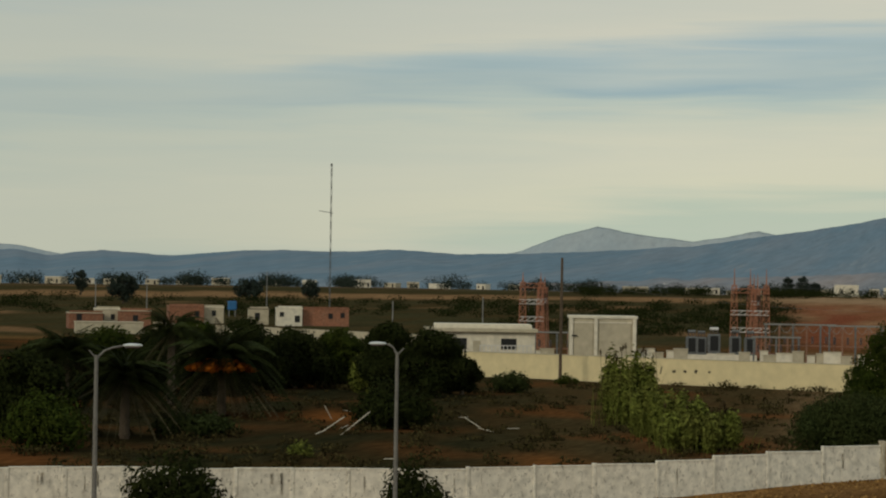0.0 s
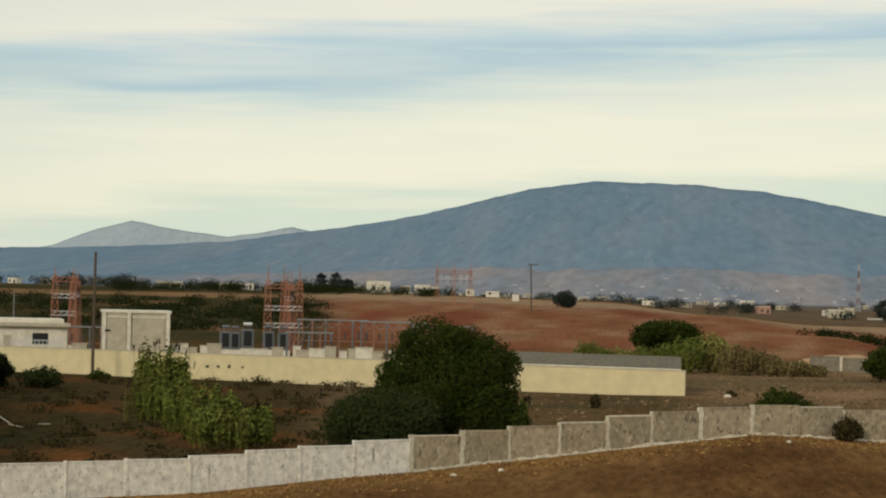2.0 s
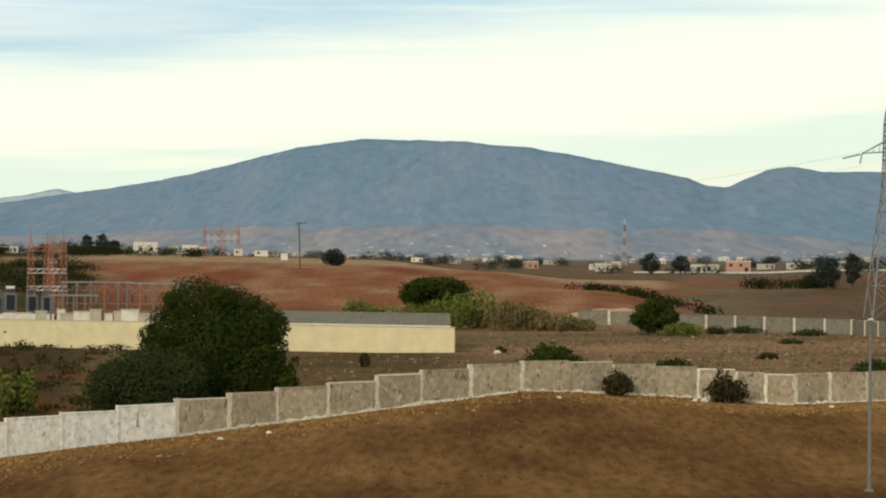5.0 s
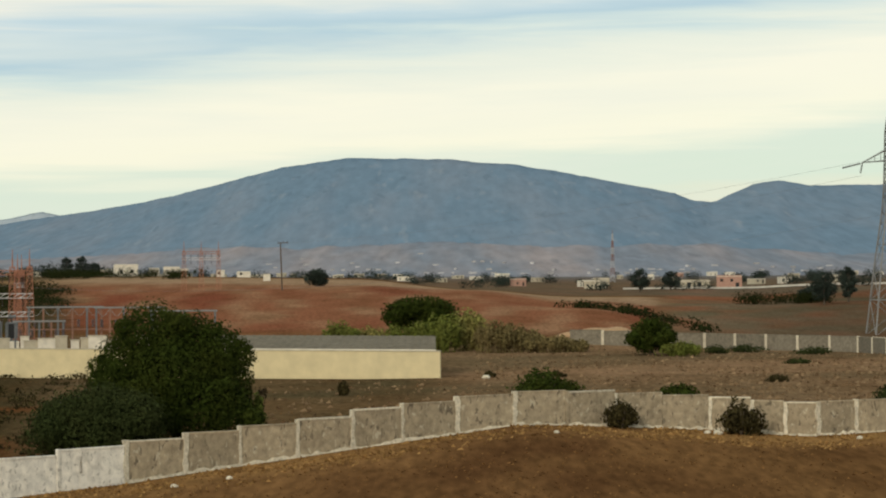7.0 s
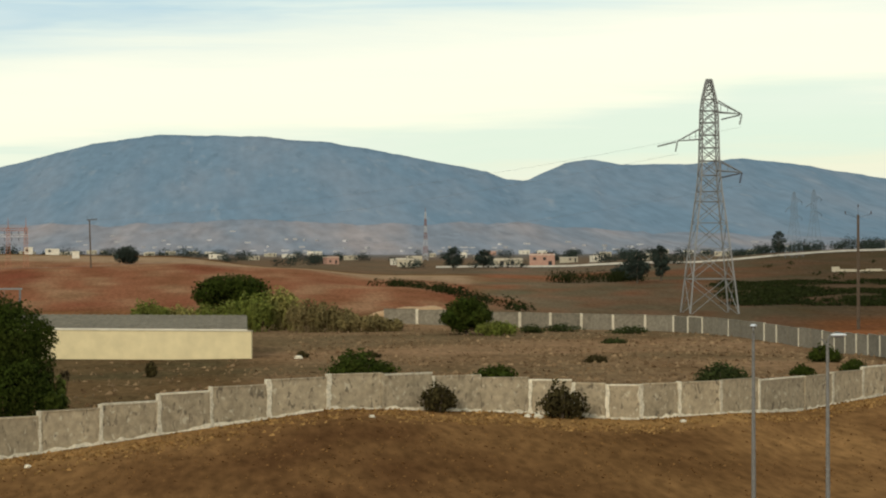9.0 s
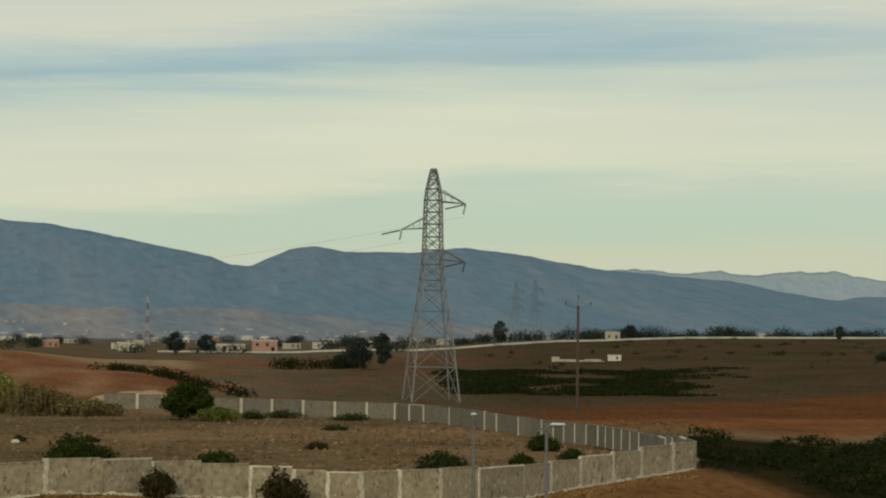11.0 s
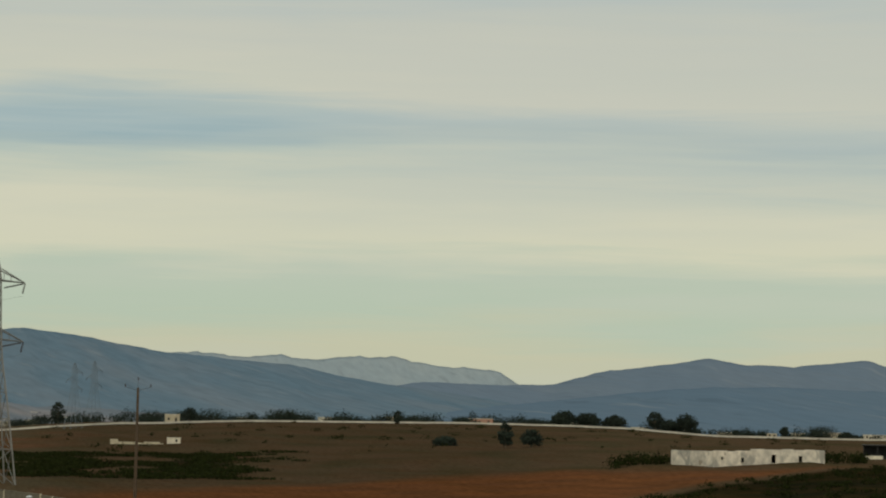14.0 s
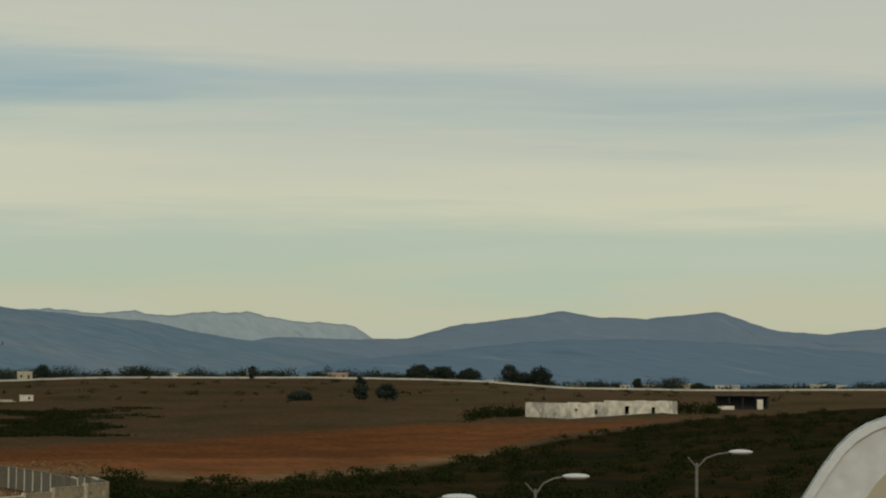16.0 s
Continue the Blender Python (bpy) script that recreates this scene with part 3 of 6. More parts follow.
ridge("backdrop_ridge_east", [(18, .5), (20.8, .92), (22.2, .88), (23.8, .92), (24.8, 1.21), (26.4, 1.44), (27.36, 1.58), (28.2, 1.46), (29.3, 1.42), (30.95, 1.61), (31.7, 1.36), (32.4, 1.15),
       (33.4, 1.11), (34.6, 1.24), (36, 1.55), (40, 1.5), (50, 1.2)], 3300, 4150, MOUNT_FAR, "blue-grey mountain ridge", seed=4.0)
ridge("backdrop_ridge_front_east", [(21, .2), (23, .45), (25.5, .75), (27.5, .93), (29.5, .95), (32, .85), (35, .65), (40, .7), (50, .6)], 2500, 3200, MOUNT_NEAR, "darker hazy wooded foothill ridge", seed=6.0)
ridge("backdrop_foothills", [(-17, .0), (-13, .22), (-9, .36), (-6, .55), (-3, .5), (0, .62), (3, .46), (6, .5), (9, .28), (12, .2), (16, 0.0)], 2150, 2650, FOOT, "pale hazy bare foothills below the range", rough=2.0, seed=7.0)


# ---- boundary walls ----
def fence_line(path_pts, step):
    pts = [path_pts[0]]
    acc = 0
    for (x0, y0), (x1, y1) in zip(path_pts, path_pts[1:]):
        n = max(1, int(math.hypot(x1 - x0, y1 - y0) / 0.1))
        for i in range(1, n + 1):
            p = (x0 + (x1 - x0) * i / n, y0 + (y1 - y0) * i / n)
            if math.hypot(p[0] - pts[-1][0], p[1] - pts[-1][1]) >= step:
                pts.append(p)
    return pts


def polar(x, y):
    """Heading and distance of a place: spot() turned round."""
    az, d = math.degrees(math.atan2(x, y)), math.hypot(x, y)
    for _ in range(25):
        px, py = spot(az, d)
        az += math.degrees(math.atan2(x, y) - math.atan2(px, py))
        d += math.hypot(x, y) - math.hypot(px, py)
    return az, d


def panel_wall(name, pts, mat, label, seed, lift=0.0, high=2.0, post_mat=None, wide=False):
    """Precast panels between slim posts; every panel's top is level and steps with the ground."""
    rng = random.Random(seed)
    root = empty(name, pts[0][0], pts[0][1], height(*polar(*pts[0])), 0, label, "wall")
    root["kind"] = "structure"
    inv = root.matrix_basis.inverted()
    for i, ((x0, y0), (x1, y1)) in enumerate(zip(pts, pts[1:])):
        z0, z1 = height(*polar(x0, y0)), height(*polar(x1, y1))
        ln = math.hypot(x1 - x0, y1 - y0)
        low, top = min(z0, z1) - 0.35, (z0 + z1) / 2 + high + lift + rng.uniform(-0.06, 0.06)
        turn = math.degrees(math.atan2(y1 - y0, x1 - x0))
        bm = bmesh.new()
        box(bm, 0.09, ln - 0.09, -0.05, 0.05, low - z0, top - z0 - 0.04, bevel=0.02)
        if not post_mat:
            for k in range(rng.randint(2, 5)):
                u, w = rng.uniform(.3, ln - .6), rng.uniform(.1, .4)
                box(bm, u, min(ln - .15, u + w), -0.062, 0.0, max(low - z0, rng.uniform(.0, 1.2)), top - z0 - rng.uniform(.1, .5))
        pn = part("panel", bm, mat, root)
        pn.matrix_basis = inv @ pose(x0, y0, z0, 0, rng.uniform(-0.5, 0.5), turn)
        bm = box(bmesh.new(), 0.09, ln - 0.09, -0.075, 0.075, top - z0 - rng.uniform(.07, .12), top - z0 + .01, bevel=0.015)
        cp = part("coping", bm, (post_mat if rng.random() < (.15 if wide else .5) else mat) if post_mat else mat, root)
        cp.matrix_basis = inv @ pose(x0, y0, z0, 0, rng.uniform(-0.5, 0.5), turn)
        if post_mat and high == 2.0:
            n = 9
            v = [(.1 + (ln - .2) * i / n, -.085 - .05 * (j == 0), (-.25 if j == 0 else rng.uniform(.06, .24)) + (z1 - z0) * i / n) for i in range(n + 1) for j in (0, 1)]
            v += [(a, .05, b) for a, _, b in v]
            m = 2 * (n + 1)
            fs = [(2 * i, 2 * i + 2, 2 * i + 3, 2 * i + 1) for i in range(n)] + [(2 * i + 1, 2 * i + 3, m + 2 * i + 3, m + 2 * i + 1) for i in range(n)]
            ft = part("footing", (v, fs), post_mat, root, "pale crumbling mortar footing")
            ft.matrix_basis = inv @ pose(x0, y0, z0, 0, 0, turn)
        bm = bmesh.new()
        pw = (0.20 if wide else 0.15 if post_mat else 0.10) * rng.uniform(.8, 1.25)
        zl, zh = min(low - z0, -0.4), max(top - z0, 1.9) + rng.uniform(-.03, .05)
        if post_mat and not wide:
            # crumbling mortar joint with a ragged outline
            ring = []
            for k in range(9):
                a, b, z = pw * rng.uniform(.35, 1.15), pw * rng.uniform(.35, 1.15), zl + (zh - zl) * k / 8
                ring.append([bm.verts.new((px, py, z)) for px, py in ((-a, -.10), (b, -.10), (b, .10), (-a, .10))])
            for p, q in zip(ring, ring[1:]):
                for k in range(4):
                    bm.faces.new((p[k], p[(k + 1) % 4], q[(k + 1) % 4], q[k]))
            bm.faces.new(ring[-1])
        else:
            box(bm, -pw, pw, -0.10, 0.10, zl, zh, bevel=0.03)
        ps = part("post", bm, (post_mat if rng.random() < (.65 if wide else .85) else mat) if post_mat else mat, root)
        ps.matrix_basis = inv @ pose(x0, y0, z0, 0, 0, turn)
    return root


WHITE_JOINTS = [-36.1 + 1.56 * i for i in range(10)] + [-20.35, -18.75, -16.9, -15.25, -13.5, -11.94, -10.48, -8.98, -7.39]
BARE_JOINTS = [-7.39, -5.99, -4.67, -3.29, -1.95, -.74, .59, 1.98, 3.24, 4.42, 5.56, 6.67, 7.67, 8.45, 9.22, 10.1, 11.05, 11.93, 12.98, 13.6, 14.28, 15.03, 15.68, 16.4, 16.92]
panel_wall("whitewashed_wall", [spot(a, lerp(WALL_D, a)) for a in WHITE_JOINTS], WHITEWASH, "whitewashed precast concrete boundary wall with flaking paint", 1)
panel_wall("concrete_wall", [spot(a, lerp(WALL_D, a)) for a in BARE_JOINTS], CONCRETE, "bare weathered concrete panel boundary wall", 2, post_mat=MORTAR)
back = [spot(a, d) for a, d in ((16.92, 170), (16.3, 188), (15.7, 207), (14.7, 232), (13.6, 252), (12.3, 275), (11.0, 297), (9.9, 312), (6.26, 325), (2.92, 328))]
panel_wall("rear_wall", fence_line(back, 4.8), CONCRETE_DARK, "distant concrete panel wall with pale posts", 3, post_mat=MORTAR, wide=True)


def straight_wall(name, a, b, thick, high, mat, label):
    (x0, y0), (x1, y1) = a, b
    z0 = min(height(*polar(x0, y0)), height(*polar(x1, y1))) - 0.3
    root = empty(name, x0, y0, z0, math.degrees(math.atan2(y1 - y0, x1 - x0)), label, "wall")
    root["kind"] = "structure"
    ln = math.hypot(x1 - x0, y1 - y0)
    part("wall_face", boxed(0, ln, -thick / 2, thick / 2, 0, high, bevel=0.02), mat, root)
    part("coping", boxed(-0.03, ln + 0.05, -thick / 2 - 0.05, thick / 2 + 0.05, high + 0.004, high + 0.10, bevel=0.02), BEIGE, root, "thin pale coping")
    return root


straight_wall("cream_wall", spot(-19.6, 251), spot(0.2, 229), 0.3, 3.15, CREAM, "long cream rendered perimeter wall")
(WX0, WY0), (WX1, WY1) = spot(-19.6, 251), spot(0.2, 229)
WLEN = math.hypot(WX1 - WX0, WY1 - WY0)
MARK = material("dark_spray_paint", (0.09, 0.075, 0.05), 0.9, amount=.2, bump=0)
for a, up, w, h, tilt in ((-13.15, .75, .16, 1.5, 20), (-12.75, 1.1, .14, .9, 12), (-12.35, 1.3, .45, .3, -10), (-12.05, 1.35, .4, .28, 15), (-11.75, 1.35, .35, .4, 25), (-11.35, 1.4, .3, .22, 0)):
    u = (a + 19.6) / 19.8
    mk = part("painted_mark", boxed(-w / 2, w / 2, -.17, -.15, 0, h), MARK, bpy.data.objects["cream_wall"], "dark unreadable spray-painted stroke")
    mk.matrix_basis = pose(u * WLEN, -.004, .3 + up, 0, tilt, 0)
RNG = np.random.default_rng(7)


# ---- plants ----
def tree(az, d, lumps, n, size, mat, label, name="tree", trunk=0.25, fork=0.45, group="", z=None):
    """A tapered trunk with limbs under a crown of leaf sprays. Lumps are offsets: right, depth, height, radii."""
    x, y = spot(az, d)
    root = empty(name, x, y, height(az, d) if z is None else z, -az, label, "tree" if name == "tree" else name.replace("_", " "), group)
    top = max(l[2] for l in lumps)
    cx = sum(l[0] for l in lumps) / len(lumps)
    bm = bmesh.new()
    rod(bm, (cx * 0.2, 0, -0.4), (cx * 0.5, 0, top * fork), trunk, trunk * 0.65, 8)
    part("trunk", bm, BARK, root)
    for l in lumps[:7]:
        bm = bmesh.new()
        a, b = Vector((cx * 0.5, 0, top * fork * 0.96)), Vector((l[0], l[1], l[2]))
        m = a.lerp(b, 0.5) + Vector((0.1, 0, -0.15 * l[5]))
        rod(bm, a, m, trunk * 0.5, trunk * 0.35, 6)
        rod(bm, m, b, trunk * 0.35, trunk * 0.12, 6)
        part("limb", bm, BARK, root)
    part("crown", leaves(lumps, n, size, RNG), mat, root)
    return root


def bush(az, d, w, h, mat, n, size, label, group="", seed=None, name="bush"):
    x, y = spot(az, d)
    root = empty(name, x, y, height(az, d) - 0.05, -az, label, "bush", group)
    lumps = []
    for i in range(5):
        r = w * (0.30 + 0.10 * RNG.random())
        px = (i - 2) / 2 * (w / 2 - r * 0.7) + RNG.normal() * w * 0.05
        hz = h * (0.95 - 0.30 * abs(i - 2) / 2) * (0.85 + 0.3 * RNG.random())
        lumps.append((px, RNG.normal() * w * 0.12, hz * 0.48, r, r, hz * 0.52))
    for i in range(4):
        a = RNG.random() * 6.28
        part("stem", rod(bmesh.new(), (0.05 * math.cos(a), 0.05 * math.sin(a), -0.15), (w * 0.22 * math.cos(a), w * 0.22 * math.sin(a), h * 0.6), 0.05 * h / 2 + 0.02, 0.015, 5), BARK, root)
    part("foliage", leaves(lumps, n, size, RNG, 0.3), mat, root)
    return root


def blade_mesh(n, spread_x, spread_y, h0, h1, width, lean=0.25, base=-0.1):
    v, f = [], []
    for i in range(n):
        bx, by = RNG.normal() * spread_x * 0.5, RNG.normal() * spread_y * 0.5
        k = math.exp(-(bx / spread_x) ** 2 * 0.9)
        h = (h0 + (h1 - h0) * RNG.random()) * (0.55 + 0.45 * k)
        a, ln = RNG.random() * 6.283, abs(RNG.normal()) * lean * h
        tx, ty = math.cos(a) * ln + bx * 0.15, math.sin(a) * ln
        t = RNG.random() * 3.14
        wx, wy = math.cos(t) * width, math.sin(t) * width
        s = len(v)
        v += [(bx - wx, by - wy, base), (bx + wx, by + wy, base), (bx + tx * .4 + wx * .8, by + ty * .4 + wy * .8, h * 0.6), (bx + tx * .4 - wx * .8, by + ty * .4 - wy * .8, h * 0.6),
              (bx + tx, by + ty, h)]
        f += [(s, s + 1, s + 2, s + 3), (s + 3, s + 2, s + 4)]
    return v, f


def canes(az, d, sx, sy, h0, h1, n, label, mat=None, width=0.022, lean=0.25, plumes=0):
    x, y = spot(az, d)
    root = empty("cane_clump", x, y, height(az, d), -az, label, "reeds", "cane clumps")
    ob = part("stalk_mass", blade_mesh(int(n * .08), sx, sy, h0, h1, width, lean), mat or LEAF_LIGHT, root)
    ob["kind"] = "stuff"
    lumps = [(sx * (i - 3) * 0.24 + RNG.normal() * .1, RNG.normal() * sy * .2, h1 * .46 * (.9 + .2 * RNG.random()), sx * 0.29, sy * 0.45, h1 * (.56 - .05 * abs(i - 3)) * (.75 + .45 * RNG.random())) for i in range(7)]
    part("foliage", leaves(lumps, int(n * 3.2), 0.2 if h1 < 4.5 or d < 200 else 0.27, RNG, 0.15), mat or LEAF_LIGHT, root)
    for k in range(plumes):
        px, py, top = RNG.normal() * sx * .5, RNG.normal() * sy * .3, h1 * (.82 + .22 * RNG.random())
        lx = RNG.normal() * .25 + .15
        stem = part("flower_stem", rod(bmesh.new(), (px, py, 0), (px + lx, py, top), .025, .015, 4), PLUME, root)
        part("plume", leaves([(px + lx * 1.1, py, top + .1, .10, .1, .34)], 26, .09, RNG, .1), PLUME, stem)
    return root


def palm(az, d, trunk_h, reach, label, fruit=False, fronds=44, skirt=16):
    x, y = spot(az, d)
    root = empty("palm_tree", x, y, height(az, d), -az, label, "palm", "palms behind the wall")
    bm = bmesh.new()
    for i in range(9):
        z0 = trunk_h * i / 9
        rod(bm, (0, 0, z0 - 0.3), (0, 0, z0 + trunk_h / 9), 0.30 + 0.012 * (9 - i) + (0.04 if i % 2 else 0), 0.30 + 0.02 * (i % 2), 10)
    part("trunk", bm, BARK, root)

    def frond(rise, ln, droop, mat, name):
        v, f = [], []
        n = 15
        spine = []
        for i in range(n + 1):
            s = i / n
            spine.append((ln * s * math.cos(rise * (1 - 0.35 * s)), ln * (s * math.sin(rise) - droop * s * s)))
        for i in range(1, n + 1):
            (px, pz), (qx, qz) = spine[i - 1], spine[i]
            s = len(v)
            w = 0.035 * (1 - 0.7 * i / n)
            v += [(px, -w, pz), (px, w, pz), (qx, w, qz), (qx, -w, qz)]
            f.append((s, s + 1, s + 2, s + 3))
            if i > 1:
                leaf = ln * 0.17 * math.sin(math.pi * (0.12 + 0.84 * i / n)) + 0.1
                for side in (-1, 1):
                    for j in (0.0, 0.5):
                        mx, mz = px + (qx - px) * j, pz + (qz - pz) * j
                        s = len(v)
                        v += [(mx, 0, mz), (mx + 0.16 * ln / 4, 0, mz), (mx + leaf * 0.75, side * leaf, mz - leaf * 0.35)]
                        f.append((s, s + 1, s + 2))
        return (v, f), mat, name

    made = [frond(r, reach * k, dr, LEAF_OLIVE if g else LEAF_SHADE, "frond") for r, k, dr, g in ((1.35, .8, .45, 0), (1.05, .95, .75, 1), (.75, 1, .95, 0), (.4, 1, 1.0, 0), (.05, .95, .9, 0))]
    meshes = []
    for (v, f), mat, nm in made:
        me = bpy.data.meshes.new("frond")
        me.from_pydata(v, [], f)
        me.materials.append(mat)
        meshes.append(me)
    (v, f), mat, nm = frond(-0.5, reach * 0.8, 0.55, FROND_DRY, "dead_frond")
    dead = bpy.data.meshes.new("dead_frond")
    dead.from_pydata(v, [], f)
    dead.materials.append(FROND_DRY)
    for i in range(fronds):
        ob = new("frond", meshes[i % 5])
        ob.parent = root
        ob.matrix_basis = pose(0, 0, trunk_h, RNG.normal() * 6, RNG.normal() * 5, i * 137.5 + RNG.normal() * 8)
    for i in range(skirt):
        ob = new("dead_frond", dead)
        ob.parent = root
        ob.matrix_basis = pose(0, 0, trunk_h - 0.3, 0, RNG.normal() * 8, i * 360 / skirt + RNG.normal() * 6)
    if fruit:
        for i in range(12):
            a = i * 30 + RNG.normal() * 6
            lumps = [(1.0 + 0.7 * j, RNG.normal() * .2, -0.25 - 0.25 * j, 0.7, 0.6, 0.3) for j in range(3)]
            ob = part("fruit_stalk", leaves(lumps, 420, 0.2, RNG, 0.2), FRUIT, root, "orange fruit stalks")
            ob.matrix_basis = pose(0, 0, trunk_h + 0.1, 0, 0, a)
    return root


def lumps(w, h, n, depth=None, base=0.25, seed=1):
    """A crown of n lumps about w wide whose top is at h."""
    r = random.Random(seed)
    out = []
    for i in range(n):
        a = (i + 0.5) / n * 2 - 1
        k = math.sqrt(max(0, 1 - a * a))
        rr = w * r.uniform(0.15, 0.21)
        top = h * (base + 0.1 + (0.9 - base) * k * r.uniform(0.88, 1.0))
        zc = max(h * base, top - rr * 0.9)
        out.append((a * (w / 2 - rr * 0.6), r.uniform(-1, 1) * (depth or w) * 0.3, zc, rr, rr, rr * 0.9))
        if k > 0.4:
            out.append((a * (w / 2 - rr), r.uniform(-1, 1) * (depth or w) * 0.25, h * r.uniform(base, 0.55), rr * 1.1, rr * 1.1, rr))
    return out


# the pair of broad trees just behind the wall
TALL = [(-1.4, 0, 6.7, 2.2, 2.3, 2.2), (.6, .5, 6.3, 2.1, 2.2, 2.0), (2.3, -.3, 5.7, 1.8, 2.0, 1.9), (3.0, .4, 4.0, 1.5, 2.0, 1.9), (3.1, -.5, 2.1, 1.5, 1.9, 2.0), (-3.2, .4, 5.4, 1.5, 1.8, 1.7), (-3.5, -.4, 3.5, 1.5, 1.8, 1.8),
        (-.6, -1.6, 4.4, 2.3, 2.0, 2.4), (1.4, -1.5, 2.8, 2.2, 1.8, 2.2), (-2.2, -1.2, 2.1, 2.2, 1.8, 2.0), (0, 0, 4.2, 3.1, 2.8, 3.1)]
rl = random.Random(77)
TALL += [(b[0] + b[3] * .85 * math.cos(t), b[1] - b[4] * rl.uniform(.1, .8), b[2] + b[5] * .8 * math.sin(t), q, q, q * .8) for b in TALL[:10] for t, q in [(rl.uniform(-.4, 3.5), rl.uniform(.55, .95)) for _ in range(3)]]
tree(-6.25, 138, TALL, 60000, 0.115, LEAF, "broad dark green tree with a rounded dense crown", trunk=0.35)
tree(-8.15, 133, lumps(8.2, 5.1, 8, base=0.2, seed=5) + [(0, 0, 2.3, 3.2, 2.6, 2.0)] + [(rl.uniform(-3, 3), rl.uniform(-2, 0), rl.uniform(2, 4), .8, .8, .7) for _ in range(14)], 36000, 0.11, LEAF_OLIVE, "low spreading grey-green tree beside the taller one", trunk=0.25)
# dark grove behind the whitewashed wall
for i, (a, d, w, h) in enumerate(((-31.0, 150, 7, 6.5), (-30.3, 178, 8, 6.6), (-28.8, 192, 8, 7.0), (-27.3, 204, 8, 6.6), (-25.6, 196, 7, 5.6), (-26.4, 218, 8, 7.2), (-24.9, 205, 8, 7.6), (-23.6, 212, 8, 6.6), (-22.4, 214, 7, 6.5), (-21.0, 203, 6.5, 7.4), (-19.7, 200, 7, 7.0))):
    tree(a, d, lumps(w, h, 8, base=0.12, seed=20 + i) + [(0, 0, h * .42, w * .36, w * .3, h * .36)], 11000, 0.22, (LEAF_SHADE, LEAF_SHADE, LEAF)[i % 3], "dark evergreen tree in a dense grove", group="grove trees")
tree(-18.95, 206, lumps(4.5, 4.2, 6, base=0.1, seed=31), 3500, 0.2, LEAF_SHADE, "dark low tree at the grove's edge", group="grove trees")
bush(-20.9, 162, 6.0, 4.2, LEAF_SHADE, 6000, 0.18, "large dark bush below the grove")
bush(-26.3, 152, 5.5, 2.2, LEAF_OLIVE, 2500, 0.2, "low olive-green bush near the palms")
bush(-21.7, 205, 2.6, 4.0, LEAF_LIGHT, 1600, 0.22, "light green leafy bush beneath the trees")
bush(-23.4, 136, 1.7, 1.3, LEAF_LIGHT, 600, 0.14, "small yellow-green shrub on the slope")
bush(-30.4, 140, 5.5, 4.5, LEAF, 3200, 0.22, "broad green bush behind the wall")
palm(-25.6, 172, 4.6, 6.4, "large feather palm with hanging orange fruit stalks", fruit=True, fronds=76, skirt=26)
palm(-28.25, 150, 4.4, 5.0, "feather palm with a slim pale trunk", fronds=56, skirt=18)
palm(-29.9, 165, 5.2, 5.0, "feather palm with arching fronds", fronds=54, skirt=12)
palm(-27.0, 185, 6.6, 4.6, "tall feather palm beside the grove", fronds=36, skirt=8)
# bushes on the near side of the wall
bush(-26.75, 99, 4.3, 4.0, LEAF_SHADE, 4200, 0.16, "rounded clipped dark bush in front of the wall", "bushes by the white wall")
bush(-20.25, 101, 3.1, 3.7, LEAF_SHADE, 3200, 0.15, "rounded dark bush in front of the wall", "bushes by the white wall")
bush(4.55, 138.3, 1.75, 2.15, LEAF_DRY, 900, 0.15, "dry dark shrub at the foot of the wall", "shrubs at the wall foot")
bush(7.4, 139, 2.2, 2.3, LEAF_DRY, 1300, 0.16, "dry dark rounded shrub at the foot of the wall", "shrubs at the wall foot")
# field behind the wall
bush(2.75, 178, 4.9, 2.1, LEAF, 2600, 0.18, "wide dark green bush in the dry field", "field bushes")
bush(5.85, 170, 2.9, 1.7, LEAF, 1500, 0.17, "dark green bush in the dry field", "field bushes")
bush(11.05, 168, 3.3, 2.1, LEAF_OLIVE, 1700, 0.17, "olive-green bush in the dry field", "field bushes")
bush(13.4, 205, 2.6, 1.7, LEAF, 1200, 0.17, "dark bush near the rear wall", "field bushes")
bush(14.1, 188, 2.2, 1.3, LEAF, 1000, 0.16, "dark bush near the rear wall", "field bushes")
bush(12.9, 185, 1.6, 1.0, LEAF, 600, 0.15, "small dark bush in the dry field", "field bushes")
bush(-17.6, 212, 4.3, 2.9, LEAF_OLIVE, 1800, 0.2, "olive bush before the cream wall", "field bushes")
bush(-16.05, 232, 2.2, 1.2, LEAF, 700, 0.17, "small bush at the foot of a pole", "field bushes")
for a, d, w, h in ((-1.8, 150, 1.9, .8), (-0.8, 152, 1.4, .6), (3.0, 228, 1.5, .8), (1.4, 232, 1.1, .8), (8.2, 205, 1.8, .8), (-2.2, 195, 0.9, 1.7), (0.6, 158, .8, .5), (9.0, 300, 5, 1.2), (7.4, 305, 4, 1.2), (6.7, 300, 3.5, 1.4), (8.6, 262, 2.6, .7)):
    bush(a, d, w, h, LEAF_DRY if d < 240 else LEAF_OLIVE, int(250 + 90 * w), 0.16, "small dry shrub among parched grass", "dry field shrubs", name="shrub")
canes(-14.35, 168, 2.5, 1.8, 3.6, 6.2, 2200, "tall green cane clump with feathery tips", plumes=16)
canes(-12.3, 144, 2.8, 1.8, 2.0, 3.3, 2300, "broad light green cane clump behind the wall", plumes=12)
canes(-13.0, 148, 1.9, 1.6, 2.6, 3.9, 1700, "light green cane clump on the slope")
canes(-13.7, 158, 1.6, 1.4, 2.7, 4.0, 1400, "light green cane clump on the slope")
canes(-4.5, 143, 0.8, 0.8, 1.6, 3.0, 400, "light reeds beside the dark tree", plumes=7)
